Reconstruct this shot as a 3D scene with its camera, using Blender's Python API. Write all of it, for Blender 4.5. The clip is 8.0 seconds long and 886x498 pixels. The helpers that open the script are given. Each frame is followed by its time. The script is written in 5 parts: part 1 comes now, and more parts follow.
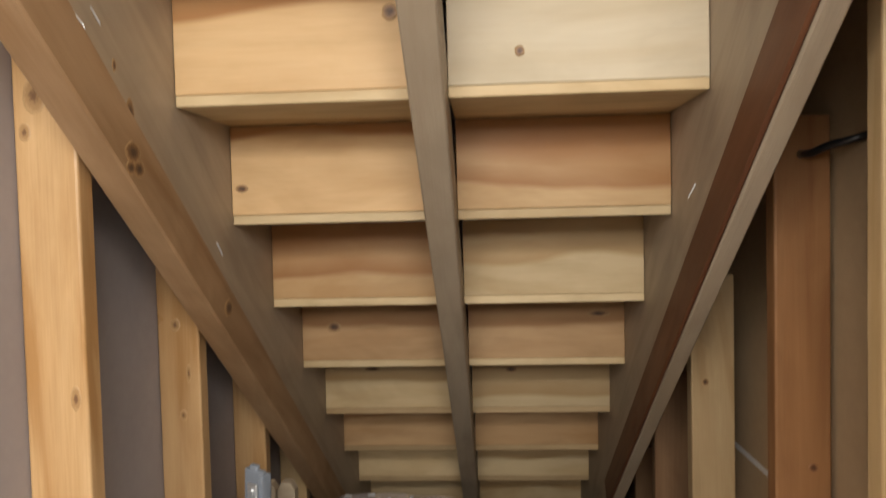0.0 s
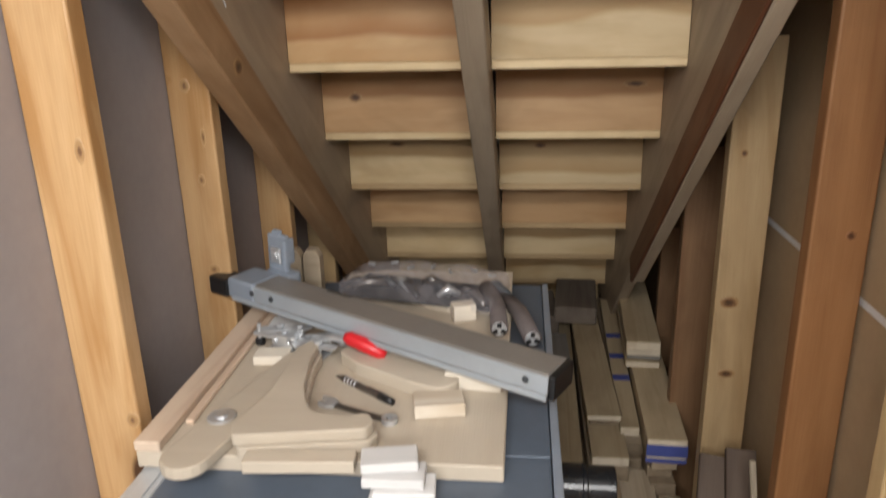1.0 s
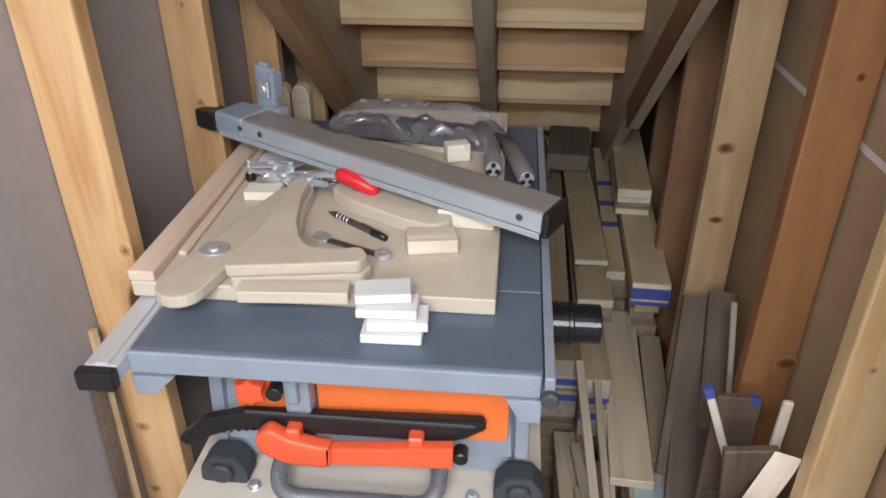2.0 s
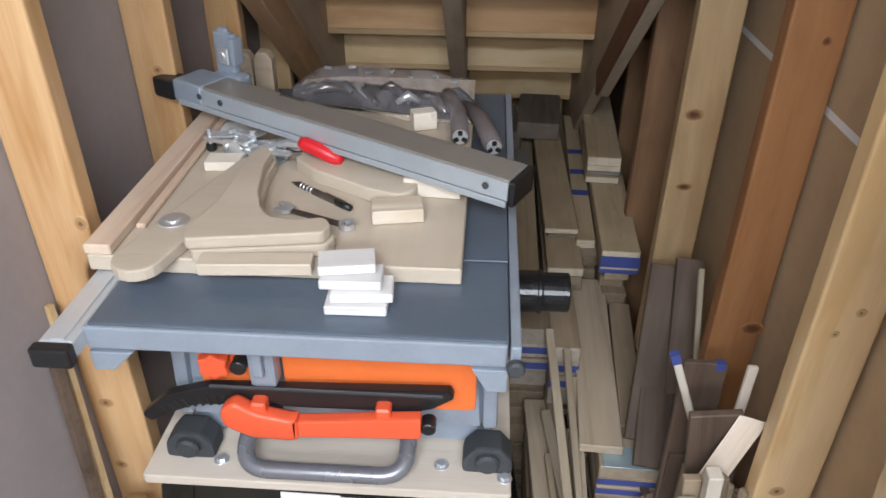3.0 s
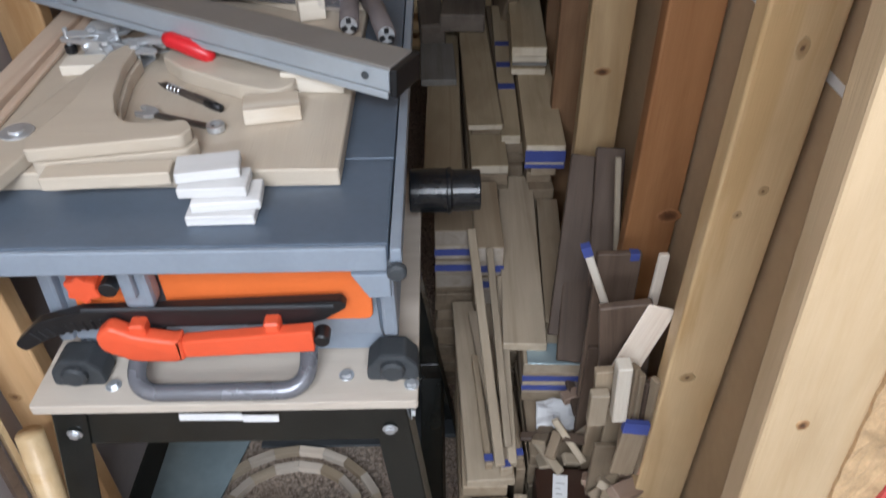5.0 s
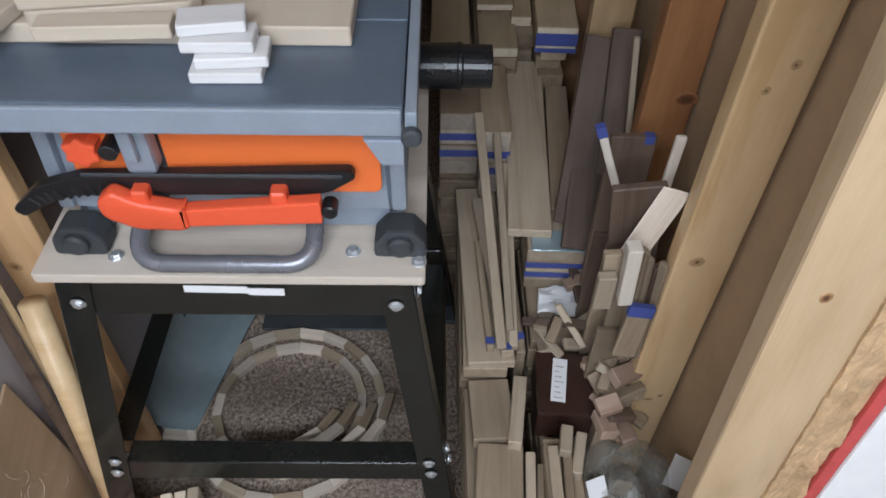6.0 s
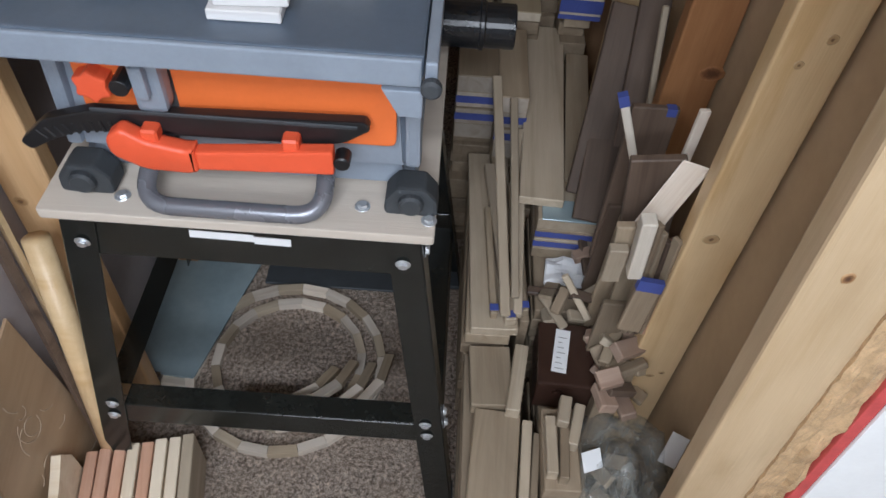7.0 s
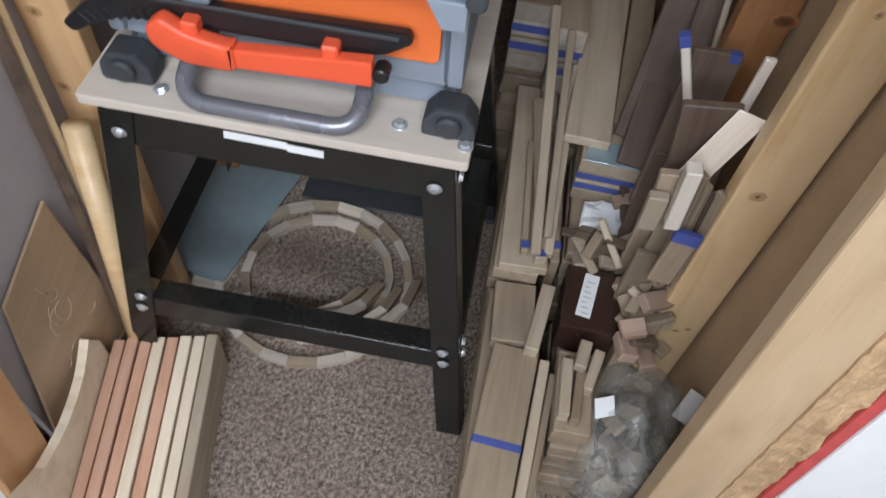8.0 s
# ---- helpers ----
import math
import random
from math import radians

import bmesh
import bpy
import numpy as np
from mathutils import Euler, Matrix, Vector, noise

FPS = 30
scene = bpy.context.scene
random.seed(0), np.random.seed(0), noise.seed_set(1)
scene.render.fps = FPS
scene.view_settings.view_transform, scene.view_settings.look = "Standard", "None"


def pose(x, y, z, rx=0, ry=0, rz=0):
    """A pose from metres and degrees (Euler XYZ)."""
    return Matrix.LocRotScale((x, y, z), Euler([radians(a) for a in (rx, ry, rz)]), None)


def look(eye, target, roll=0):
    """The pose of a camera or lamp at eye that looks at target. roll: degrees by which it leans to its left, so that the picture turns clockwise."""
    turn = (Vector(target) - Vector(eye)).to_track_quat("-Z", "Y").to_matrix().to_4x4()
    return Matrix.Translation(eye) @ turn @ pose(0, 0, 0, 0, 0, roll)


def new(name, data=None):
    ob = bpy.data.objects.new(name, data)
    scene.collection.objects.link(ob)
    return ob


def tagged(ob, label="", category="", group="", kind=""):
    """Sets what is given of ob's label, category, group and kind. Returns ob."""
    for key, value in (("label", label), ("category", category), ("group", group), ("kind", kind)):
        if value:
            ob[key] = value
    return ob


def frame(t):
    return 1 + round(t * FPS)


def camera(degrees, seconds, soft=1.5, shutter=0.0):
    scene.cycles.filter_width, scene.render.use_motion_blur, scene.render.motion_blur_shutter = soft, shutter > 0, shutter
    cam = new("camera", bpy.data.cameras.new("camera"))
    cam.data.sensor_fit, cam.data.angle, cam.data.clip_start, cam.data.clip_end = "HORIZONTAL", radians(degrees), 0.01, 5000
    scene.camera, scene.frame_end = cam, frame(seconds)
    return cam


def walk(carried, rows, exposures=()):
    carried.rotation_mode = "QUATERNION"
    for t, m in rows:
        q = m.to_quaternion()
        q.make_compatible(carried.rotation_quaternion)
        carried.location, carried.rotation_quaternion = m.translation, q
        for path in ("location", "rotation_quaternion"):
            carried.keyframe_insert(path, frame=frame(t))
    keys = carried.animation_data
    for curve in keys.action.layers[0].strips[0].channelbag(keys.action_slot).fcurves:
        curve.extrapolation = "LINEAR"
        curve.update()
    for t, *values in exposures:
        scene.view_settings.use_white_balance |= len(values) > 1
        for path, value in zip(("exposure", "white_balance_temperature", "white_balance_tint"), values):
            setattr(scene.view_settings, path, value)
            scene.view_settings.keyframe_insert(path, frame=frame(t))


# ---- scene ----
cam = camera(62.3, 8.0, soft=1.5, shutter=0.4)
PATH = [
    (0, (0.076, 0.211, 1.78), (-0.049, 2.206, 1.701), -1.4),
    (0.5, (0.098, 0.248, 1.754), (-0.106, 2.21, 1.422), -1.5),
    (1, (0.088, 0.273, 1.716), (-0.129, 2.16, 1.09), -1.5),
    (1.5, (0.078, 0.28, 1.697), (-0.124, 2.074, 0.834), -0.6),
    (3, (0.09, 0.294, 1.679), (-0.012, 1.985, 0.615), 0.4),
    (3.5, (0.123, 0.318, 1.674), (0.106, 2.015, 0.616), 0.8),
    (4, (0.15, 0.345, 1.662), (0.181, 2.036, 0.596), 0.6),
    (4.5, (0.166, 0.354, 1.644), (0.215, 2.011, 0.524), 0.3),
    (5, (0.188, 0.35, 1.627), (0.197, 1.897, 0.359), -0.7),
    (6.5, (0.156, 0.346, 1.565), (0.185, 1.667, 0.063), 2.9),
    (7, (0.157, 0.348, 1.559), (0.173, 1.648, 0.039), 4.6),
    (7.5, (0.159, 0.351, 1.548), (0.158, 1.602, -0.012), 6.5),
    (8, (0.178, 0.353, 1.535), (0.1, 1.504, -0.098), 7.2),
]
EXPOSURES = ((0, -0.13, 6950, 10), (1.0, 0.12, 6450, 10), (1.5, 0.24, 6100, 10), (3.0, 0.24, 5800, 9), (4.5, 0.22, 5600, 9), (5, 0.06, 5600, 9), (6.5, -0.20, 5550, 9), (8, -0.06, 5600, 9))
walk(cam, [(t, look(eye, target, roll)) for t, eye, target, roll in PATH], EXPOSURES)

# ---- light and exposure ----
world = bpy.data.worlds.new("world")
world.use_nodes = True
world.node_tree.nodes["Background"].inputs[0].default_value = (0.9, 0.93, 1.0, 1)
world.node_tree.nodes["Background"].inputs[1].default_value = 0.05
scene.world = world


def area_lamp(name, m, sx, sy, watts, colour):
    data = bpy.data.lights.new(name, "AREA")
    data.shape, data.size, data.size_y, data.energy, data.color = "RECTANGLE", sx, sy, watts, colour
    ob = new(name, data)
    ob.matrix_world = m
    return ob


area_lamp("ceiling_lamp_near", look((0.05, -0.32, 2.39), (0.06, 0.48, 1.0)), 1.10, 0.40, 42, (1.0, 0.975, 0.95))
area_lamp("ceiling_lamp_far", look((0.10, -1.45, 2.39), (0.10, 0.0, 1.0)), 1.6, 0.6, 70, (1.0, 0.975, 0.95))


# ---- materials ----
def shader(name):
    m = bpy.data.materials.new(name)
    m.use_nodes = True
    nt = m.node_tree
    return m, nt, nt.nodes["Principled BSDF"]


def link(nt, a, b):
    nt.links.new(a, b)


def math_node(nt, op, a, b=None, clamp=False):
    n = nt.nodes.new("ShaderNodeMath")
    n.operation, n.use_clamp = op, clamp
    for i, v in enumerate((a, b)):
        if v is None:
            continue
        if isinstance(v, (int, float)):
            n.inputs[i].default_value = v
        else:
            link(nt, v, n.inputs[i])
    return n.outputs[0]


def mixed(nt, fac, a, b, mode="MIX"):
    n = nt.nodes.new("ShaderNodeMix")
    n.data_type, n.blend_type = "RGBA", mode
    for sock, v in ((n.inputs[0], fac), (n.inputs[6], a), (n.inputs[7], b)):
        if isinstance(v, (int, float)):
            sock.default_value = v
        elif isinstance(v, tuple):
            sock.default_value = (*v, 1)
        else:
            link(nt, v, sock)
    return n.outputs[2]


def ramp(nt, fac, stops):
    n = nt.nodes.new("ShaderNodeValToRGB")
    while len(n.color_ramp.elements) < len(stops):
        n.color_ramp.elements.new(0.5)
    for e, (p, v) in zip(n.color_ramp.elements, stops):
        e.position, e.color = p, (v, v, v, 1)
    link(nt, fac, n.inputs[0])
    return n.outputs[0]


def coords(nt, scale, shift=True):
    tc = nt.nodes.new("ShaderNodeTexCoord")
    mp = nt.nodes.new("ShaderNodeMapping")
    mp.inputs["Scale"].default_value = scale
    if shift:
        oi = nt.nodes.new("ShaderNodeObjectInfo")
        cm = nt.nodes.new("ShaderNodeCombineXYZ")
        for i, k in enumerate((13.0, 37.0, 71.0)):
            link(nt, math_node(nt, "MULTIPLY", oi.outputs["Random"], k), cm.inputs[i])
        link(nt, cm.outputs[0], mp.inputs["Location"])
    link(nt, tc.outputs["Object"], mp.inputs["Vector"])
    return mp.outputs[0]


def noise_tex(nt, vec, scale, detail=4.0, rough=0.55, distort=0.0):
    n = nt.nodes.new("ShaderNodeTexNoise")
    n.inputs["Scale"].default_value, n.inputs["Detail"].default_value = scale, detail
    n.inputs["Roughness"].default_value, n.inputs["Distortion"].default_value = rough, distort
    link(nt, vec, n.inputs["Vector"])
    return n.outputs[0]


def bumped(nt, b, height, strength, dist):
    n = nt.nodes.new("ShaderNodeBump")
    n.inputs["Strength"].default_value, n.inputs["Distance"].default_value = strength, dist
    link(nt, height, n.inputs["Height"])
    link(nt, n.outputs[0], b.inputs["Normal"])


def wood(name, light, dark, knots=0.0, rough=0.55, spread=0.22, grain=1.0, blot=0.35, crisp=1.0, heart=None):
    """Sawn timber with the grain along local x; heart: colour of a wavy heartwood band along one edge."""
    m, nt, b = shader(name)
    g = noise_tex(nt, coords(nt, (0.9, 16 * grain, 16 * grain)), 1.6, 5, 0.55, 1.2)
    f = noise_tex(nt, coords(nt, (5, 150, 150)), 2.0, 3, 0.6)
    s = noise_tex(nt, coords(nt, (2.2, 5, 5)), 1.4, 4, 0.6, 0.5)
    col = mixed(nt, ramp(nt, g, [(0.5 - 0.14 / crisp, 0.0), (0.52, 0.35), (0.52 + 0.14 / crisp, 1.0)]), light, dark)
    col = mixed(nt, math_node(nt, "MULTIPLY", ramp(nt, f, [(0.35, 0), (0.75, 1)]), 0.35), col, dark)
    col = mixed(nt, math_node(nt, "MULTIPLY", ramp(nt, s, [(0.45, 0), (0.7, 1)]), blot), col, tuple(c * 0.72 for c in dark))
    pale = noise_tex(nt, coords(nt, (1.3, 9, 9)), 1.1, 3, 0.5, 0.8)
    col = mixed(nt, math_node(nt, "MULTIPLY", ramp(nt, pale, [(0.5, 0), (0.66, 1)]), 0.5), col, tuple(min(0.9, c * 1.10) for c in light))
    if heart:
        sx = nt.nodes.new("ShaderNodeSeparateXYZ")
        tc = nt.nodes.new("ShaderNodeTexCoord")
        link(nt, tc.outputs["Object"], sx.inputs[0])
        info = nt.nodes.new("ShaderNodeObjectInfo")
        wave = noise_tex(nt, coords(nt, (1.8, 2.0, 2.0)), 1.2, 2, 0.4)
        edge = math_node(nt, "ADD", sx.outputs[1], math_node(nt, "MULTIPLY", math_node(nt, "SUBTRACT", wave, 0.5), 0.14))
        edge = math_node(nt, "SUBTRACT", edge, math_node(nt, "MULTIPLY", math_node(nt, "SUBTRACT", info.outputs["Random"], 0.40), 0.15))
        band = ramp(nt, math_node(nt, "ADD", math_node(nt, "MULTIPLY", edge, 6.0), 0.5), [(0.45, 0), (0.52, 0.9), (0.75, 0.5), (1.0, 0.95)])
        streak = math_node(nt, "ADD", math_node(nt, "MULTIPLY", g, 0.7), 0.60)
        col = mixed(nt, math_node(nt, "MULTIPLY", band, streak), col, heart)
    if knots:
        v = nt.nodes.new("ShaderNodeTexVoronoi")
        v.inputs["Scale"].default_value = 1.0
        link(nt, coords(nt, (4.2, 9.0, 9.0)), v.inputs["Vector"])
        wob = math_node(nt, "MULTIPLY", math_node(nt, "SUBTRACT", s, 0.5), 0.12)
        d = math_node(nt, "ADD", v.outputs["Distance"], wob)
        sep = nt.nodes.new("ShaderNodeSeparateColor")
        link(nt, v.outputs["Color"], sep.inputs[0])
        pick = math_node(nt, "LESS_THAN", sep.outputs[0], knots)
        halo = math_node(nt, "MULTIPLY", ramp(nt, d, [(0.08, 1), (0.36, 0)]), math_node(nt, "MULTIPLY", pick, 0.55))
        core = math_node(nt, "MULTIPLY", ramp(nt, d, [(0.09, 1), (0.15, 0)]), pick)
        col = mixed(nt, halo, col, tuple(c * 0.62 for c in dark))
        col = mixed(nt, core, col, (0.075, 0.035, 0.016))
    oi = nt.nodes.new("ShaderNodeObjectInfo")
    hsv = nt.nodes.new("ShaderNodeHueSaturation")
    link(nt, math_node(nt, "ADD", math_node(nt, "MULTIPLY", oi.outputs["Random"], spread), 1 - spread / 2), hsv.inputs["Value"])
    link(nt, col, hsv.inputs["Color"])
    link(nt, hsv.outputs[0], b.inputs["Base Color"])
    link(nt, math_node(nt, "ADD", math_node(nt, "MULTIPLY", s, 0.30), rough - 0.15), b.inputs["Roughness"])
    b.inputs["Specular IOR Level"].default_value = 0.42
    bumped(nt, b, math_node(nt, "ADD", f, math_node(nt, "MULTIPLY", g, 0.6)), 0.22, 0.002)
    return m


def plain(name, colour, rough=0.5, metal=0.0, vary=0.15, scale=18.0, bump=0.05, spec=0.5, fine=0.0):
    """A painted, moulded or metal surface with faint dirt at two scales."""
    m, nt, b = shader(name)
    n1 = noise_tex(nt, coords(nt, (1, 1, 1)), scale, 5, 0.6)
    n2 = noise_tex(nt, coords(nt, (1, 1, 1)), scale * 9, 3, 0.6)
    mix = math_node(nt, "ADD", math_node(nt, "MULTIPLY", n1, 0.7), math_node(nt, "MULTIPLY", n2, 0.3))
    col = mixed(nt, ramp(nt, mix, [(0.3, 0), (0.7, 1)]), tuple(c * (1 - vary) for c in colour), tuple(min(1, c * (1 + vary)) for c in colour))
    link(nt, col, b.inputs["Base Color"])
    link(nt, math_node(nt, "ADD", math_node(nt, "MULTIPLY", n1, 0.2), rough - 0.1), b.inputs["Roughness"])
    b.inputs["Metallic"].default_value = metal
    b.inputs["Specular IOR Level"].default_value = spec
    bumped(nt, b, n2, bump, 0.001 + fine)
    return m


PINE = wood("pine", (0.63, 0.415, 0.215), (0.45, 0.245, 0.095), knots=0.12, grain=0.45, crisp=1.3, rough=0.34)
PINE_PALE = wood("pine_pale", (0.69, 0.515, 0.295), (0.575, 0.385, 0.185), knots=0.0, grain=0.45, crisp=1.2, rough=0.36)
RISER = wood("riser_pine", (0.68, 0.475, 0.255), (0.53, 0.315, 0.135), knots=0.02, spread=0.30, grain=0.22, blot=0.5, crisp=1.0, heart=(0.36, 0.16, 0.05))
RISER_YELLOW = wood("yellow_riser_pine", (0.66, 0.525, 0.32), (0.53, 0.375, 0.19), spread=0.3, grain=0.22, blot=0.6, crisp=0.9, heart=(0.43, 0.27, 0.115))
CEDAR = wood("red_pine", (0.345, 0.168, 0.068), (0.25, 0.108, 0.040), knots=0.10, spread=0.1, blot=0.5)
CREAM_WOOD = wood("cream_wood", (0.82, 0.71, 0.55), (0.70, 0.57, 0.40), spread=0.12, blot=0.2)
BROWN_PINE = wood("brown_pine", (0.30, 0.175, 0.092), (0.21, 0.112, 0.055), knots=0.12, spread=0.1, blot=0.6)
PINE_DULL = wood("dull_pine", (0.50, 0.365, 0.205), (0.385, 0.25, 0.12), knots=0.06, grain=0.45, rough=0.45, blot=0.55)
# Lighter copy of the offcut oak: light on far boards put into colour.
OFFCUT_LIT = wood("oak_offcut_lit", (0.50, 0.405, 0.265), (0.385, 0.295, 0.18), spread=0.3, rough=0.65, blot=0.5)
GREY_WOOD = wood("weathered_grey_board", (0.27, 0.255, 0.235), (0.20, 0.185, 0.165), spread=0.2, rough=0.7)
BARK_WOOD = wood("grey_walnut_block", (0.165, 0.135, 0.108), (0.115, 0.09, 0.07), spread=0.2, rough=0.7)
STRINGER = wood("stringer_grey_pine", (0.47, 0.385, 0.285), (0.39, 0.305, 0.215), knots=0.10, blot=0.5, grain=0.6)
# For the right ledger's inner face only, darker and redder than its rest.
BEAM_RED = wood("dark_red_brown_wood", (0.16, 0.062, 0.026), (0.105, 0.036, 0.015), knots=0.1)
BEAM_TAN = wood("beam_pine", (0.50, 0.325, 0.185), (0.33, 0.18, 0.08), knots=0.07, grain=0.5, blot=0.6)
MAPLE = wood("maple_panel", (0.57, 0.495, 0.395), (0.505, 0.428, 0.332), spread=0.06, rough=0.45, blot=0.2, grain=0.5, crisp=0.6)
PLY = wood("plywood", (0.66, 0.59, 0.505), (0.58, 0.51, 0.425), spread=0.06, rough=0.5, blot=0.35, grain=0.6)
OFFCUT = wood("oak_offcut", (0.34, 0.272, 0.188), (0.245, 0.185, 0.12), spread=0.45, rough=0.65, blot=0.5)
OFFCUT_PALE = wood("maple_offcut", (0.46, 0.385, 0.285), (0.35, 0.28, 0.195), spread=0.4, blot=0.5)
RINGWOOD = wood("ring_segment_wood", (0.72, 0.645, 0.55), (0.58, 0.49, 0.39), spread=0.7)
PINK_PALE = wood("pale_pink_strip", (0.70, 0.56, 0.43), (0.60, 0.44, 0.32), spread=0.08, blot=0.3)
# Pale pine copied darker to offset strong lamp light on the end stud.
END_STUD = wood("pine_toned_down", (0.54, 0.405, 0.25), (0.45, 0.315, 0.17), spread=0.05, grain=0.45, rough=0.5, blot=0.45)
STREAKED = wood("streaked_offcut", (0.76, 0.70, 0.60), (0.58, 0.48, 0.36), spread=0.05, grain=0.5, blot=0.3, crisp=2.0)
RISER_BROWN = wood("brown_riser_pine", (0.53, 0.345, 0.18), (0.40, 0.225, 0.095), knots=0.04, spread=0.15, grain=0.25, blot=0.6, heart=(0.33, 0.16, 0.06))
RISER_WHITE = wood("whitish_riser_pine", (0.70, 0.62, 0.47), (0.60, 0.49, 0.32), spread=0.15, grain=0.22, blot=0.5)
ORANGE_PINE = wood("orange_pine", (0.56, 0.33, 0.16), (0.45, 0.23, 0.095), spread=0.1, grain=0.4)
PINKISH = wood("pinkish_offcut", (0.37, 0.27, 0.205), (0.27, 0.18, 0.13), spread=0.4)
POPLAR = wood("grey_oak_board", (0.30, 0.235, 0.16), (0.21, 0.155, 0.10), spread=0.4, rough=0.7, blot=0.5)
WALNUT = wood("walnut", (0.140, 0.098, 0.070), (0.075, 0.050, 0.036), spread=0.3, rough=0.6)
REDWOOD = wood("redwood", (0.66, 0.41, 0.29), (0.53, 0.295, 0.185), spread=0.3)
WHITE_WOOD = wood("whitewood", (0.76, 0.70, 0.60), (0.64, 0.56, 0.45), spread=0.1, blot=0.15)
HARDBOARD = wood("hardboard", (0.42, 0.30, 0.19), (0.32, 0.215, 0.125), spread=0.1, grain=0.4, rough=0.35, blot=0.5)
DRY_GREY = plain("grey_drywall_paper", (0.385, 0.348, 0.345), 0.9, vary=0.08, scale=6, spec=0.2)
DRY_TAN = plain("tan_drywall_paper", (0.48, 0.35, 0.215), 0.9, vary=0.10, scale=5, spec=0.2)
WALL_WHITE = plain("white_wall_paint", (0.80, 0.80, 0.79), 0.8, vary=0.04, spec=0.3)
RED_EDGE = plain("red_paint_edge", (0.52, 0.075, 0.07), 0.6, vary=0.2, scale=40)
BLOCK_WHITE = wood("white_painted_wood", (0.70, 0.69, 0.68), (0.60, 0.585, 0.57), spread=0.08, blot=0.1)
PAPER = plain("white_paper", (0.80, 0.80, 0.80), 0.8, vary=0.04)
TABLE_GREY = plain("blue_grey_table", (0.115, 0.145, 0.19), 0.42, metal=0.2, vary=0.12, scale=9)
SAW_GREY = plain("light_grey_casting", (0.30, 0.345, 0.41), 0.42, metal=0.25, vary=0.08)
ALU = plain("anodised_aluminium", (0.58, 0.61, 0.64), 0.36, metal=0.4, vary=0.06, scale=30)
# Fence top grey carries the brown reflection of the wood in its colour.
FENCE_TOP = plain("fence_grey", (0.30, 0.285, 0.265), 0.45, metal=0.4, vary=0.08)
# Same fence, paler: light on the side face is put into the colour.
FENCE_SIDE_LIT = plain("fence_side_lit", (0.50, 0.55, 0.60), 0.4, metal=0.5, vary=0.06)
STEEL = plain("zinc_steel", (0.66, 0.68, 0.70), 0.34, metal=0.72, vary=0.1, scale=60)
DARK_STEEL = plain("dark_steel", (0.20, 0.19, 0.18), 0.35, metal=0.9, vary=0.15, scale=60)
ORANGE = plain("orange_paint", (0.84, 0.185, 0.04), 0.45, vary=0.05)
ORANGE_PLASTIC = plain("orange_plastic", (0.80, 0.11, 0.04), 0.42, vary=0.05)
PENCIL = plain("bronze_pencil_metal", (0.16, 0.135, 0.115), 0.38, metal=0.6, vary=0.1)
TUBE_BROWN = plain("smoky_tube", (0.135, 0.115, 0.112), 0.4, vary=0.15, scale=30)
GLOSS_BLACK = plain("glossy_black_pipe", (0.012, 0.014, 0.017), 0.2, vary=0.2)
BLACK_PLASTIC = plain("black_plastic", (0.012, 0.012, 0.013), 0.4, vary=0.2)
BLACK_STEEL = plain("black_enamel", (0.014, 0.015, 0.013), 0.22, vary=0.35, scale=12)
RUBBER = plain("dark_rubber", (0.045, 0.05, 0.055), 0.65, vary=0.2)
TUBE_GREY = plain("grey_tube_paint", (0.225, 0.23, 0.255), 0.27, metal=0.4, vary=0.06)
RED_GRIP = plain("red_vinyl", (0.62, 0.018, 0.025), 0.35, vary=0.06)
BLUE_TAPE = plain("blue_tape", (0.062, 0.085, 0.30), 0.6, vary=0.15)
SHEET_BLUE = plain("blue_grey_sheet", (0.36, 0.45, 0.48), 0.25, metal=0.3, vary=0.15, scale=4)
BOX_BROWN = plain("dark_brown_wrap", (0.040, 0.020, 0.014), 0.3, vary=0.25)


def knot_material(name, core, mid, rim, size):
    """Dark in the core, fading through brown rings to the wood at the rim."""
    m, nt, b = shader(name)
    tc = nt.nodes.new("ShaderNodeTexCoord")
    sub = nt.nodes.new("ShaderNodeVectorMath")
    sub.operation = "SUBTRACT"
    sub.inputs[1].default_value = (0.5, 0.5, 0.5)
    link(nt, tc.outputs["Generated"], sub.inputs[0])
    mul = nt.nodes.new("ShaderNodeVectorMath")
    mul.operation = "MULTIPLY"
    mul.inputs[1].default_value = (2.0, 2.0, 0.0)
    link(nt, sub.outputs[0], mul.inputs[0])
    ln = nt.nodes.new("ShaderNodeVectorMath")
    ln.operation = "LENGTH"
    link(nt, mul.outputs[0], ln.inputs[0])
    n = noise_tex(nt, coords(nt, (1, 1, 1)), 220, 4, 0.6)
    d = math_node(nt, "ADD", ln.outputs["Value"], math_node(nt, "MULTIPLY", math_node(nt, "SUBTRACT", n, 0.5), 0.7))
    col = mixed(nt, ramp(nt, d, [(size * 0.4, 0), (size, 1)]), core, mid)
    col = mixed(nt, ramp(nt, d, [(0.6, 0), (0.98, 1)]), col, rim)
    link(nt, col, b.inputs["Base Color"])
    b.inputs["Roughness"].default_value = 0.5
    return m


KNOT = knot_material("knot_wood", (0.075, 0.034, 0.016), (0.25, 0.13, 0.055), (0.46, 0.29, 0.135), 0.62)
KNOT_PALE = knot_material("faded_knot", (0.16, 0.085, 0.04), (0.47, 0.31, 0.155), (0.60, 0.43, 0.235), 0.40)
KNOT_TAN = knot_material("brown_ringed_knot", (0.19, 0.095, 0.042), (0.42, 0.25, 0.11), (0.58, 0.375, 0.185), 0.45)
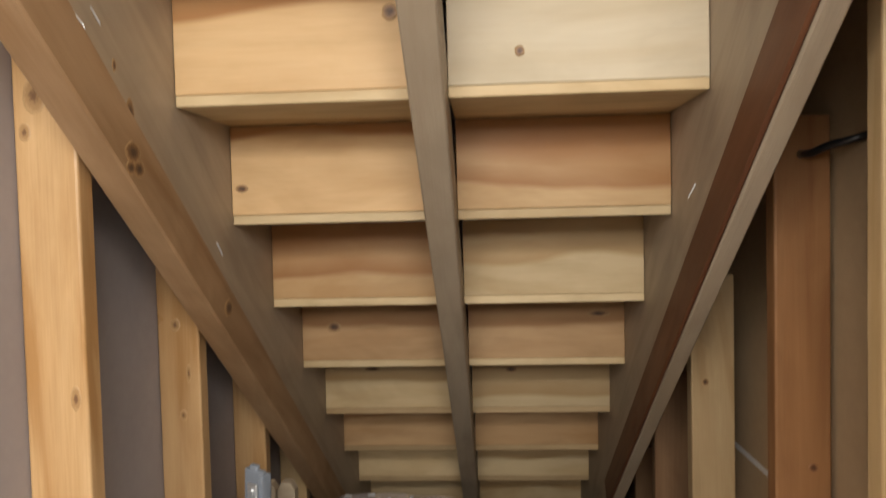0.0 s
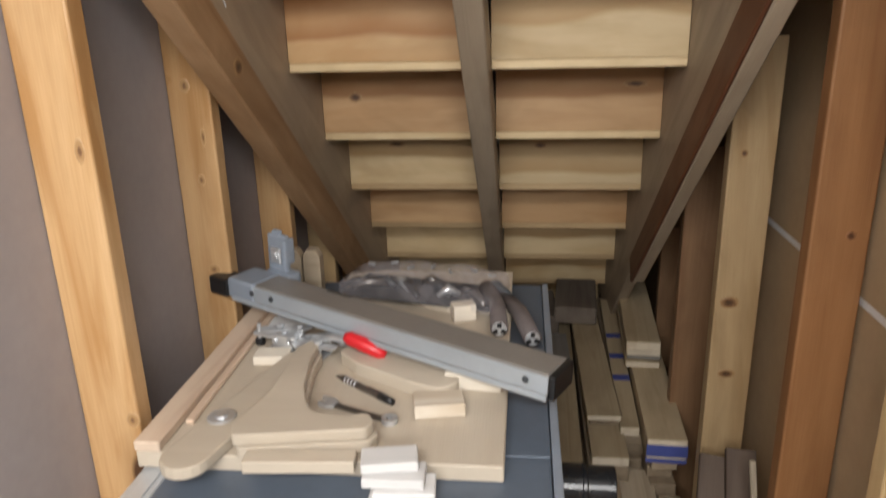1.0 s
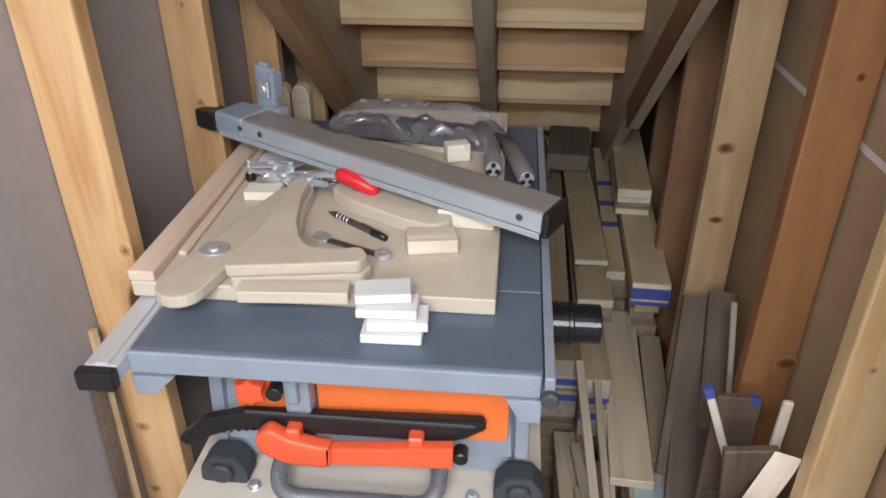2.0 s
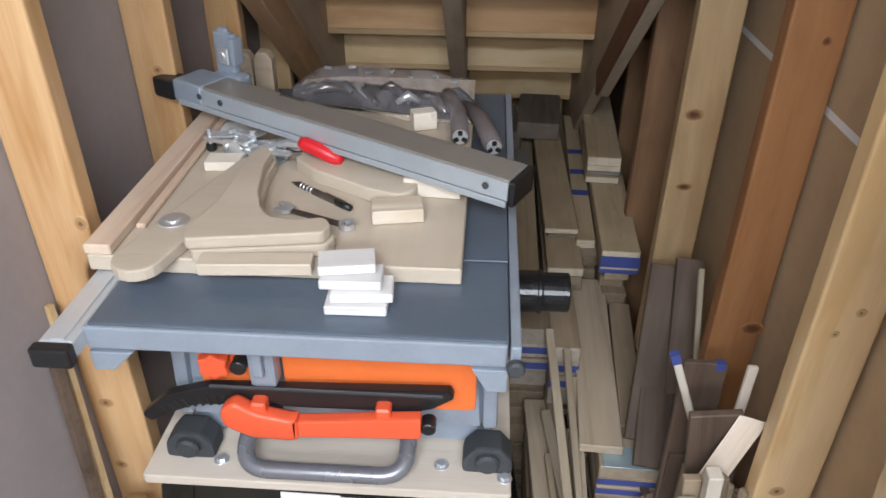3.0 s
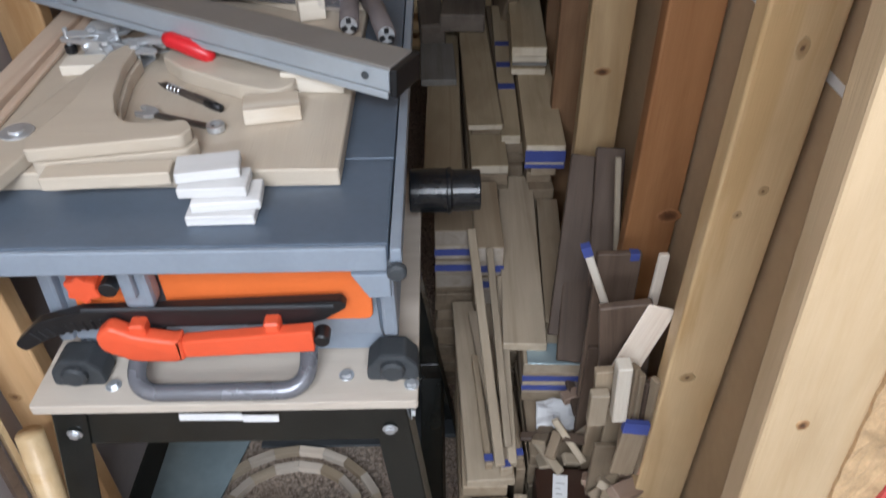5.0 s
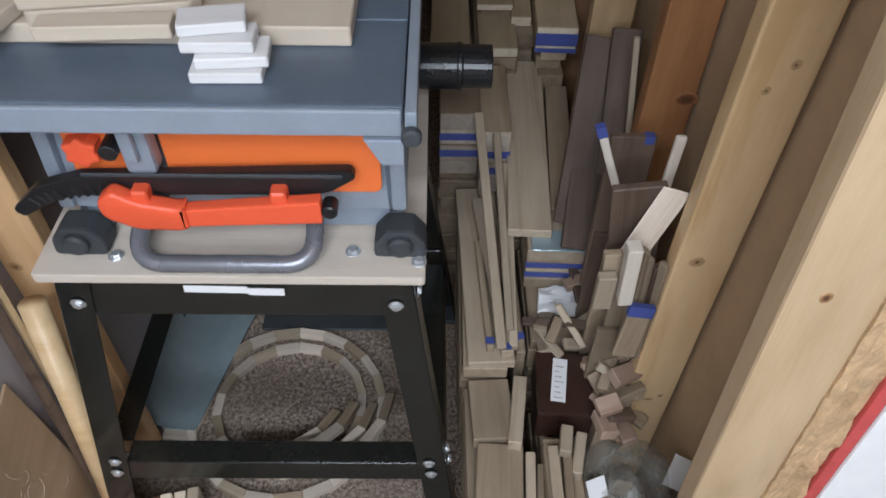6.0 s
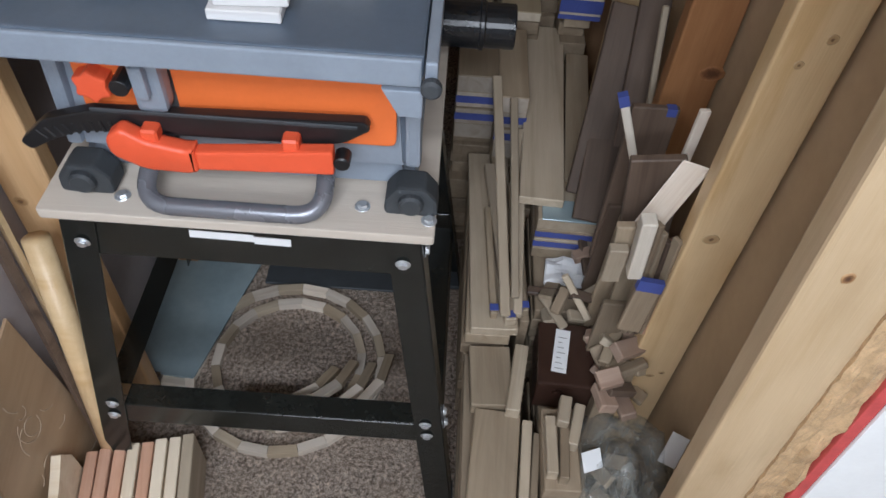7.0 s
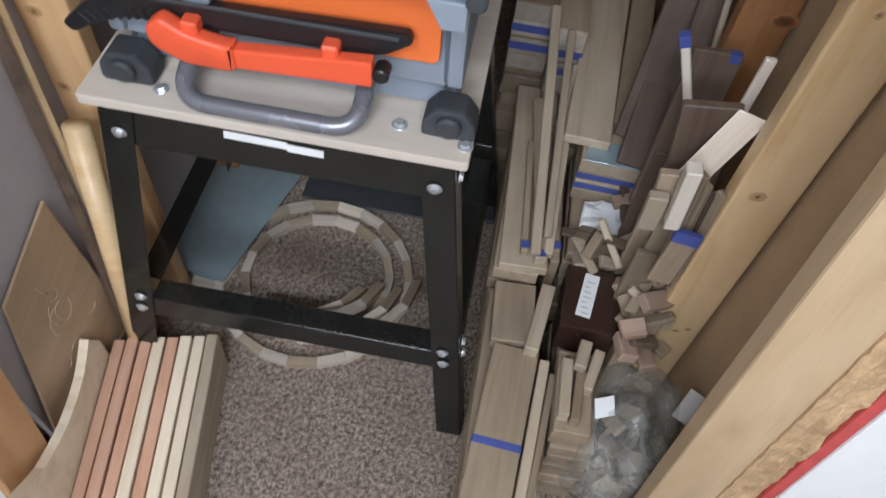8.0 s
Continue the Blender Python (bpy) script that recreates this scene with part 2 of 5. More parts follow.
KNOT_RED = knot_material("red_pine_knot", (0.10, 0.04, 0.018), (0.23, 0.10, 0.04), (0.37, 0.175, 0.07), 0.7)
GLUE = plain("torn_paper_glue", (0.50, 0.34, 0.185), 0.5, vary=0.38, scale=34, bump=0.35, fine=0.002)


def carpet_material():
    """Flecked cut pile: light and dark tufts over a patchy brown ground."""
    m, nt, b = shader("carpet")
    v = coords(nt, (1, 1, 1), False)
    n1 = noise_tex(nt, v, 105, 6, 0.85)
    n2 = noise_tex(nt, v, 6, 4, 0.6)
    n3 = noise_tex(nt, v, 48, 5, 0.8, 2.6)
    n4 = noise_tex(nt, v, 75, 5, 0.8, 1.5)
    col = mixed(nt, ramp(nt, n1, [(0.43, 0), (0.57, 1)]), (0.21, 0.155, 0.118), (0.88, 0.74, 0.61))
    col = mixed(nt, ramp(nt, n3, [(0.53, 0), (0.60, 0.85)]), col, (0.105, 0.078, 0.062))
    col = mixed(nt, ramp(nt, n4, [(0.57, 0), (0.64, 0.8)]), col, (0.90, 0.80, 0.69))
    col = mixed(nt, math_node(nt, "MULTIPLY", ramp(nt, n2, [(0.4, 0), (0.65, 1)]), 0.35), col, (0.40, 0.30, 0.215))
    link(nt, col, b.inputs["Base Color"])
    b.inputs["Roughness"].default_value, b.inputs["Specular IOR Level"].default_value = 1.0, 0.1
    bumped(nt, b, math_node(nt, "SUBTRACT", n1, n3), 1.0, 0.010)
    return m


def clear_film(name, tint, rough, alpha):
    m, nt, b = shader(name)
    b.inputs["Base Color"].default_value = (*tint, 1)
    b.inputs["Roughness"].default_value = rough
    n = noise_tex(nt, coords(nt, (1, 1, 1)), 22, 4, 0.6, 1.5)
    link(nt, math_node(nt, "ADD", math_node(nt, "MULTIPLY", ramp(nt, n, [(0.42, 0), (0.62, 1)]), alpha * 0.7), alpha * 0.55), b.inputs["Alpha"])
    bumped(nt, b, n, 0.5, 0.01)
    return m


CARPET = carpet_material()
FILM = clear_film("clear_plastic_bag", (0.30, 0.30, 0.27), 0.14, 0.50)
BLISTER = clear_film("clear_blister", (0.50, 0.46, 0.48), 0.08, 0.22)


# ---- mesh helpers ----
def to_mesh(name, bm):
    bmesh.ops.recalc_face_normals(bm, faces=bm.faces)
    me = bpy.data.meshes.new(name)
    bm.to_mesh(me)
    bm.free()
    return me


def part(name, bm, material, parent=None, label="", m=None, smooth=False):
    me = bm if isinstance(bm, bpy.types.Mesh) else to_mesh(name, bm)
    if not me.materials:
        me.materials.append(material)
    if smooth:
        me.shade_smooth()
    ob = new(name, me)
    if parent is not None:
        ob.parent = parent
    if m is not None:
        ob.matrix_basis = m
    return tagged(ob, label)


def box(x0, x1, y0, y1, z0, z1, bev=0.0015, seg=1):
    bm = bmesh.new()
    bmesh.ops.create_cube(bm, size=1)
    for v in bm.verts:
        v.co = Vector(((x0 + x1) / 2 + v.co.x * (x1 - x0), (y0 + y1) / 2 + v.co.y * (y1 - y0), (z0 + z1) / 2 + v.co.z * (z1 - z0)))
    if bev:
        bmesh.ops.bevel(bm, geom=bm.edges[:], offset=bev, segments=seg, affect="EDGES", profile=0.6)
    return bm


def merged(*bms):
    out = bmesh.new()
    for b in bms:
        me = bpy.data.meshes.new("tmp")
        b.to_mesh(me)
        b.free()
        out.from_mesh(me)
        bpy.data.meshes.remove(me)
    return out


def moved(bm, m):
    bmesh.ops.transform(bm, matrix=m, verts=bm.verts)
    return bm


def prism(outline, z0, z1, bev=0.002):
    """A flat plate with the given plan outline."""
    bm = bmesh.new()
    face = bm.faces.new([bm.verts.new((x, y, z0)) for x, y in outline])
    ext = bmesh.ops.extrude_face_region(bm, geom=[face])
    for e in ext["geom"]:
        if isinstance(e, bmesh.types.BMVert):
            e.co.z = z1
    bmesh.ops.recalc_face_normals(bm, faces=bm.faces)
    if bev:
        rim = [e for e in bm.edges if abs(e.verts[0].co.z - e.verts[1].co.z) < 1e-6]
        bmesh.ops.bevel(bm, geom=rim, offset=bev, segments=2, affect="EDGES", profile=0.6)
    return bm


def rounded(points, radii, steps=6):
    """Plan outline with rounded corners."""
    out = []
    n = len(points)
    for i, p in enumerate(points):
        p, a, b = Vector(p), Vector(points[i - 1]), Vector(points[(i + 1) % n])
        r = radii[i] if isinstance(radii, (list, tuple)) else radii
        if r <= 0:
            out.append(tuple(p))
            continue
        u, v = (a - p).normalized(), (b - p).normalized()
        half = max(u.angle(v) / 2, 0.05)
        d = min(r / math.tan(half), (a - p).length * 0.48, (b - p).length * 0.48)
        s, e = p + u * d, p + v * d
        for k in range(steps + 1):
            t = k / steps
            out.append(tuple((1 - t) ** 2 * s + 2 * t * (1 - t) * p + t * t * e))
    return out


def rod(points, r, seg=14, closed=False):
    """A round bar along the given points."""
    bm = bmesh.new()
    pts = [Vector(p) for p in points]
    rings = []
    n = len(pts)
    for i, p in enumerate(pts):
        a = pts[i - 1] if (i > 0 or closed) else p
        b = pts[(i + 1) % n] if (i < n - 1 or closed) else p
        q = (b - a).to_track_quat("Z", "Y")
        rr = r[i] if isinstance(r, (list, tuple)) else r
        rings.append([bm.verts.new(p + q @ Vector((rr * math.cos(2 * math.pi * k / seg), rr * math.sin(2 * math.pi * k / seg), 0))) for k in range(seg)])
    for i in range(n if closed else n - 1):
        A, B = rings[i], rings[(i + 1) % n]
        for k in range(seg):
            bm.faces.new((A[k], A[(k + 1) % seg], B[(k + 1) % seg], B[k]))
    if not closed:
        bm.faces.new(rings[0][::-1])
        bm.faces.new(rings[-1])
    return bm


def bend(points, r, steps=6):
    """Points along a bar with rounded corners."""
    pts = [Vector(p) for p in points]
    out = [pts[0]]
    for a, p, b in zip(pts, pts[1:], pts[2:]):
        s, e = p + (a - p).normalized() * r, p + (b - p).normalized() * r
        for k in range(steps + 1):
            t = k / steps
            out.append((1 - t) ** 2 * s + 2 * t * (1 - t) * p + t * t * e)
    return out + [pts[-1]]


def disc_bm(r, h, seg=20, bev=0.001):
    bm = bmesh.new()
    bmesh.ops.create_cone(bm, cap_ends=True, segments=seg, radius1=r, radius2=r, depth=h)
    if bev:
        bmesh.ops.bevel(bm, geom=[e for e in bm.edges if abs(e.verts[0].co.z - e.verts[1].co.z) < 1e-6], offset=bev, segments=1, affect="EDGES")
    return bm


def plank_bm(L, W, T, bev=0.002, warp=0.0):
    """A board, long along x, resting on z = 0."""
    bm = box(-L / 2, L / 2, -W / 2, W / 2, 0, T, bev)
    if warp:
        bmesh.ops.subdivide_edges(bm, edges=[e for e in bm.edges if abs((e.verts[0].co - e.verts[1].co).x) > L * 0.6], cuts=6, use_grid_fill=True)
        for v in bm.verts:
            v.co.z += warp * (2 * v.co.x / L) ** 2
            v.co.y += warp * 0.7 * math.sin(3 * v.co.x / L)
    return bm


def thing(name, label, category, m=None, group=""):
    ob = new(name)
    if m is not None:
        ob.matrix_basis = m
    return tagged(ob, label, category, group)


def pale_ends(ob, mat):
    """Paler end faces: light on the near ends, put into a second colour."""
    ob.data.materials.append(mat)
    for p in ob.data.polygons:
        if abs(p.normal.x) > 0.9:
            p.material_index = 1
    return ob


def board(L, W, T, m, mat, label="pale sawn hardwood board stacked on the pile", name="board", category="board", group="", bev=0.002):
    return tagged(part(name, plank_bm(L, W, T, bev), mat, m=m), label, category, group)


# ---- large structure ----
SLOPE, RUN, RISE = 0.19 / 0.247, 0.247, 0.19


def stair_z(y):
    """Height of the line through the lower edges of the risers."""
    return 1.4 - SLOPE * (y - 2.1)


floor = tagged(part("floor", box(-1.9, 1.9, -2.6, 4.3, -0.12, 0.0, 0), CARPET, label="brown flecked cut-pile carpet floor"), kind="structure", category="carpet")
# Ceilings and outer walls are unseen, added to bounce light and stop leaks.
ceiling = tagged(part("ceiling", box(-1.9, 1.9, -2.6, 4.3, 2.95, 3.05, 0), WALL_WHITE, label="unseen white ceiling closing out stray light"), kind="structure", category="ceiling")
room_ceiling = tagged(part("ceiling_room", box(-1.8, 1.8, -2.5, 0.70, 2.42, 2.48, 0), WALL_WHITE, label="unseen white room ceiling for bounced light"), kind="structure", category="ceiling")
for nm, b in (("wall_room_west", (-1.9, -1.8, -2.5, 4.2)), ("wall_room_east", (1.8, 1.9, -2.5, 4.2)), ("wall_room_south", (-1.9, 1.9, -2.6, -2.5)), ("wall_north", (-1.9, 1.9, 4.2, 4.3))):
    tagged(part(nm, box(*b, 0, 2.95, 0), WALL_WHITE, label="unseen white wall closing off and bouncing light"), kind="structure", category="wall")
tagged(part("wall_doorway_left", box(-1.8, -0.585, 0.63, 0.75, 0, 2.95, 0.002), WALL_WHITE, label="white painted wall beside the closet opening"), kind="structure", category="wall")
tagged(part("wall_doorway_top", box(-0.585, 1.80, 0.70, 0.75, 2.42, 2.95, 0.002), WALL_WHITE, label="white painted wall over the closet opening"), kind="structure", category="wall")
wall_r = tagged(part("wall_doorway_right", moved(prism([(0.7035, 0.0), (1.8, 0.0), (1.8, 2.95), (0.523, 2.95)], 0, 0.048, 0.003), Matrix.Translation((0, 0.80, 0)) @ pose(0, 0, 0, 90, 0, 0)), WALL_WHITE, label="white painted wall beside the closet opening"), kind="structure", category="wall")
tagged(part("trim_red_edge", moved(prism([(0.6865, 0.0), (0.7030, 0.0), (0.556, 2.4), (0.540, 2.4)], 0, 0.045, 0.002), Matrix.Translation((0, 0.80, 0)) @ pose(0, 0, 0, 90, 0, 0)), RED_EDGE, wall_r, "red painted drywall edge"))

# drywall sheets seen from the back, with the studs in front of them
wall_left = tagged(part("wall_left", box(-0.575, -0.5605, 0.76, 4.2, 0, 2.95, 0), DRY_GREY, label="grey paper back of drywall between bare studs"), kind="structure", category="wall")
wall_right = tagged(part("wall_right", merged(box(0.635, 0.650, 0.80, 4.2, 0, 1.238, 0), box(0.635, 0.650, 0.80, 4.2, 1.252, 2.95, 0)), DRY_TAN, label="tan paper back of drywall between bare studs"), kind="structure", category="wall")
part("joint_strip", box(0.6355, 0.648, 0.80, 4.2, 1.238, 1.252, 0), PAPER, wall_right, "white gypsum edge along the sheet joint")


def stud(x0, x1, y, top, mat, parent, lean=0.0, depth=0.038):
    """An upright two-by-four whose top is cut along the stair slope."""
    bm = bmesh.new()
    bmesh.ops.create_cube(bm, size=1)
    h = top(y)
    for v in bm.verts:
        u = v.co.copy()
        yy = y + (0.5 + u.y) * depth
        zz = 0.0 if u.z < 0 else top(yy)
        v.co = Vector((zz, (x1 - x0) * u.x, yy - y - depth / 2))
    bmesh.ops.bevel(bm, geom=bm.edges[:], offset=0.004, segments=2, affect="EDGES", profile=0.5)
    m = Matrix.Translation(((x0 + x1) / 2, y + depth / 2, 0)) @ Euler((0, radians(lean), 0)).to_matrix().to_4x4() @ Matrix(((0, 1, 0, 0), (0, 0, 1, 0), (1, 0, 0, 0), (0, 0, 0, 1)))
    ob = part("stud", bm, mat, parent)
    ob.matrix_world = m
    return ob


low = lambda y: stair_z(y) - 0.262
high = lambda y: stair_z(y) + 0.02
flat = lambda y: 2.35
for x, y, mat in ((-0.472, 1.165, PINE), (-0.478, 1.565, PINE), (-0.480, 1.955, PINE), (-0.480, 2.33, PINE_PALE), (-0.480, 2.70, PINE)):
    stud(-0.559, x, y, high, mat, wall_left)
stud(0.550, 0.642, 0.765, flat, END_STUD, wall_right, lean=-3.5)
stud(0.537, 0.626, 1.10, high, PINE_PALE, wall_right)
stud(0.538, 0.628, 1.43, high, CEDAR, wall_right)
stud(0.503, 0.595, 1.80, high, PINE_DULL, wall_right)
stud(0.505, 0.597, 2.17, high, BROWN_PINE, wall_right)
stud(0.540, 0.632, 2.62, high, BROWN_PINE, wall_right)


def knot(parent, m, rx, ry, mat=None):
    """A dark knot showing on a sawn face."""
    bm = bmesh.new()
    bmesh.ops.create_cone(bm, cap_ends=True, segments=18, radius1=1, radius2=0.8, depth=1)
    for v in bm.verts:
        k = 1.35 + 0.25 * noise.noise(v.co * 1.7 + m.translation * 9)
        v.co = Vector((v.co.x * rx * k, v.co.y * ry * k, v.co.z * 0.0012))
    ob = part("knot", bm, mat or KNOT, parent)
    ob.matrix_world = m
    return ob


for x, y, z, rx, ry in ((0.598, 1.43, 1.36, 0.006, 0.006), (0.534, 1.80, 1.094, 0.016, 0.011), (0.543, 1.80, 0.923, 0.015, 0.008), (0.612, 1.43, 0.812, 0.017, 0.012), (0.586, 1.10, 1.287, 0.008, 0.012), (0.594, 1.10, 1.098, 0.007, 0.006), (0.570, 1.10, 1.061, 0.006, 0.005), (0.570, 1.10, 0.746, 0.013, 0.008), (0.602, 1.10, 0.362, 0.006, 0.004), (0.582, 1.10, 0.350, 0.010, 0.004), (0.532, 1.80, 1.42, 0.006, 0.006), (0.520, 0.765, 1.07, 0.005, 0.006)):
    knot(wall_right, pose(x, y - 0.0003, z, 90, 0, 0), rx * (0.8 if y == 1.10 else 1), ry, KNOT_PALE if y == 1.10 else KNOT_RED if y == 1.43 else KNOT)
for x, y, z, rx, ry in ((-0.528, 1.165, 1.960, 0.013, 0.019), (-0.543, 1.165, 1.912, 0.007, 0.010), (-0.488, 1.165, 1.550, 0.006, 0.014), (-0.523, 1.565, 1.593, 0.008, 0.010), (-0.538, 1.165, 0.649, 0.010, 0.009), (-0.510, 1.565, 1.24, 0.010, 0.009), (-0.513, 1.565, 1.419, 0.006, 0.009), (-0.480, 1.165, 1.15, 0.008, 0.010), (-0.53, 1.165, 0.80, 0.011, 0.009), (-0.500, 1.565, 1.50, 0.004, 0.014)):
    knot(wall_left, pose(x, y - 0.0003, z, 90, 0, 0), rx, ry, KNOT_TAN)


def torn_strip():
    """Rough torn paper and dried glue down the side of the end stud."""
    rng = random.Random(4)
    bm = bmesh.new()
    rows, cols = 150, 10
    grid = [[bm.verts.new((1.9 * i / rows, 0.640 - 0.061 * 1.9 * i / rows + 0.0460 * j / (cols - 1) + rng.uniform(-0.0015, 0.0015), -(0.002 + 0.022 * max(0, noise.noise(Vector((i * 0.16, j * 0.55, 3)))) * (j / (cols - 1)) ** 0.6 + rng.uniform(0, 0.0025)))) for j in range(cols)] for i in range(rows + 1)]
    for i in range(rows):
        for j in range(cols - 1):
            bm.faces.new((grid[i][j], grid[i + 1][j], grid[i + 1][j + 1], grid[i][j + 1]))
    ext = bmesh.ops.extrude_face_region(bm, geom=bm.faces[:])
    for e in ext["geom"]:
        if isinstance(e, bmesh.types.BMVert):
            e.co.z = 0.02
    return bm


torn = part("torn_paper", torn_strip(), GLUE, wall_right, "torn brown drywall paper with dried glue")
torn.matrix_world = Matrix(((0, 1, 0, 0), (0, 0, 1, 0.765), (1, 0, 0, 0), (0, 0, 0, 1)))

# ---- staircase seen from below ----
stairs = thing("staircase", "bare pine staircase seen from its underside", "stairs")


def sloped(x0, x1, d0, d1, y0, y1, bev=0.003):
    """A bar along the slope: d is the vertical drop under the riser line. Long along local x."""
    L = (y1 - y0) / math.cos(math.atan(SLOPE))
    k = math.cos(math.atan(SLOPE))
    bm = box(-L / 2, L / 2, -(x1 - x0) / 2, (x1 - x0) / 2, -(d1 - d0) * k / 2, (d1 - d0) * k / 2, bev)
    ym = (y0 + y1) / 2
    m = Matrix.Translation(((x0 + x1) / 2, ym, stair_z(ym) - (d0 + d1) / 2)) @ pose(0, 0, 0, 0, 0, 90) @ pose(0, 0, 0, 0, math.degrees(math.atan(SLOPE)), 0)
    return bm, m


for nm, a, mat, lab in (("stringer", (-0.457, -0.4195, -0.32, 0.20, 0.55, 3.9), STRINGER, "grey-brown side stringer"),
                        ("stringer", (0.4195, 0.457, -0.32, 0.20, 0.55, 3.9), STRINGER, "grey-brown side stringer"),
                        ("centre_stringer", (-0.036, 0.017, -0.06, 0.075, 0.7, 3.75), STRINGER, "grey-brown centre stringer"),
                        ("ledger", (-0.462, -0.412, 0.150, 0.255, 0.7, 3.3), BEAM_TAN, "knotty pine ledger along the stringer"),
                        ("ledger", (0.4205, 0.452, 0.165, 0.262, 0.7, 2.42), STRINGER, "pale pine ledger along the stringer"),
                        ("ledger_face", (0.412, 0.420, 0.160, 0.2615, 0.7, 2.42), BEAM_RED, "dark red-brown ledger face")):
    bm, m = sloped(*a)
    part(nm, bm, mat, stairs, lab, m)
for n in range(-2, 12):
    y, z = 2.1 + (n - 4) * RUN, 1.4 - (n - 4) * RISE
    if z < -0.05:
        continue
    for x0, x1 in ((-0.418, -0.037), (0.018, 0.418)):
        L = x1 - x0
        jig = 0.0015 * math.sin(n * 2.3 + x0)
        bm = plank_bm(L, RISE - 0.020, 0.019, 0.0012)
        part("riser", bm, RISER_WHITE if n == 1 and x0 > 0 else RISER_BROWN if n in (4, 6) else RISER_YELLOW if n in (5, 7, 8, 9) or (n == 3 and x0 > 0) else RISER, stairs, m=Matrix.Translation(((x0 + x1) / 2, y + 0.019 + jig, z + 0.0185 + (RISE - 0.020) / 2)) @ pose(0, 0, 0, 90, 0, 0))
        bm = plank_bm(L, RUN + 0.014, 0.018, 0.0015)
        part("tread", bm, RISER_YELLOW if n < 5 else PINE_DULL, stairs, m=Matrix.Translation(((x0 + x1) / 2, y + 0.0018 + (RUN + 0.014) / 2, z)))
for x, y, z, tx in ((-0.4195, 1.075, 2.045, 0.016), (-0.4195, 1.12, 2.06, 0.012), (0.4195, 1.45, 1.83, -0.012), (-0.4195, 1.52, 1.75, 0.010)):
    part("nail_tip", rod([(x, y, z), (x + tx, y - 0.004, z - 0.020), (x + tx * 1.2, y - 0.005, z - 0.026)], [0.0016, 0.0014, 0.0003], 8), STEEL, stairs, "bright nail tip")
for x, y, z, rx, rz in ((-0.333, 2.0985, 1.506, 0.014, 0.010), (0.353, 2.0985, 1.532, 0.022, 0.006), (0.134, 2.3455, 1.340, 0.015, 0.007), (-0.275, 2.3455, 1.345, 0.020, 0.005), (0.130, 1.3575, 2.038, 0.006, 0.006), (-0.070, 1.3575, 2.106, 0.010, 0.010), (-0.398, 1.6045, 1.850, 0.010, 0.006)):
    knot(stairs, pose(x, y, z, 90, 0, 0), rx, rz)
for y, z, r in ((1.549, 1.626, 0.013), (1.200, 1.884, 0.013), (1.216, 1.862, 0.010), (1.192, 1.862, 0.008)):
    knot(stairs, pose(-0.4118, y, z, 0, 90, 0), r, r * 1.3)
knot(stairs, pose(-0.4192, 1.212, 1.940, 0, 90, 0), 0.017, 0.009)
knot(stairs, pose(-0.4192, 1.172, 1.998, 0, 90, 0), 0.007, 0.004)

# ---- table saw on its stand ----
saw = thing("table_saw", "orange and grey benchtop table saw on a plywood base", "table saw", pose(-0.14, 1.40, 0.758))
inv_saw = Matrix.Translation((0.14, -1.40, -0.758))


def saw_part(name, bm, mat, label="", parent=None, smooth=False):
    return part(name, moved(bm, inv_saw), mat, parent or saw, label, smooth=smooth)


table = saw_part("table_top", box(-0.400, 0.130, 0.9922, 1.170, 1.082, 1.110, 0.004, 2), TABLE_GREY, "blue-grey painted cast table")
saw_part("table_section", box(-0.400, 0.130, 1.1712, 1.352, 1.082, 1.110, 0.0012), TABLE_GREY)
saw_part("table_section", box(-0.400, 0.130, 1.3532, 1.845, 1.082, 1.110, 0.0012), TABLE_GREY)
saw_part("front_lip", box(-0.402, 0.128, 0.9855, 0.9920, 1.074, 1.1085, 0.003, 2), SAW_GREY, "lighter grey front lip", table)
rail = saw_part("rail", merged(box(-0.446, -0.402, 0.958, 1.86, 1.078, 1.106, 0.003), box(-0.430, -0.412, 0.960, 1.86, 1.106, 1.109, 0.001)), ALU, "pale aluminium fence rail")
saw_part("end_cap", box(-0.449, -0.399, 0.940, 0.9578, 1.078, 1.107, 0.004, 2), BLACK_PLASTIC, "black end cap", rail)
rail2 = saw_part("rail", merged(box(0.1315, 0.145, 0.984, 1.86, 1.078, 1.108, 0.003, 2), box(0.1315, 0.139, 0.984, 1.86, 1.068, 1.0782, 0.002)), SAW_GREY, "grey fence rail")
saw_part("end_cap", moved(disc_bm(0.0115, 0.014, 16, 0.003), Matrix.Translation((0.139, 0.977, 1.081)) @ pose(0, 0, 0, 90, 0, 0)), RUBBER, "dark grey rounded end cap", rail2)
saw_part("corner_bracket", moved(prism([(0.085, 0.0), (0.130, 0.0), (0.130, -0.036), (0.104, -0.036)], 0, 0.016, 0.002), Matrix.Translation((0, 1.000, 1.070)) @ pose(0, 0, 0, 90, 0, 0)), SAW_GREY)
saw_part("corner_bracket", moved(prism([(-0.402, 0.0), (-0.345, 0.0), (-0.375, -0.030), (-0.402, -0.030)], 0, 0.016, 0.002), Matrix.Translation((0, 1.000, 1.070)) @ pose(0, 0, 0, 90, 0, 0)), SAW_GREY)

housing = bmesh.new()
bmesh.ops.create_cube(housing, size=1)
for v in housing.verts:
    wide = 0.012 if v.co.z < 0 else 0.0
    v.co = Vector((-0.125 + v.co.x * (0.45 + 2 * wide), 1.405 + v.co.y * (0.56 + 2 * wide), 0.945 + v.co.z * 0.23))
bmesh.ops.bevel(housing, geom=housing.edges[:], offset=0.012, segments=3, affect="EDGES")
saw_part("housing", housing, SAW_GREY, "blue-grey saw housing")
tray = bmesh.new()
bmesh.ops.create_cube(tray, size=1)
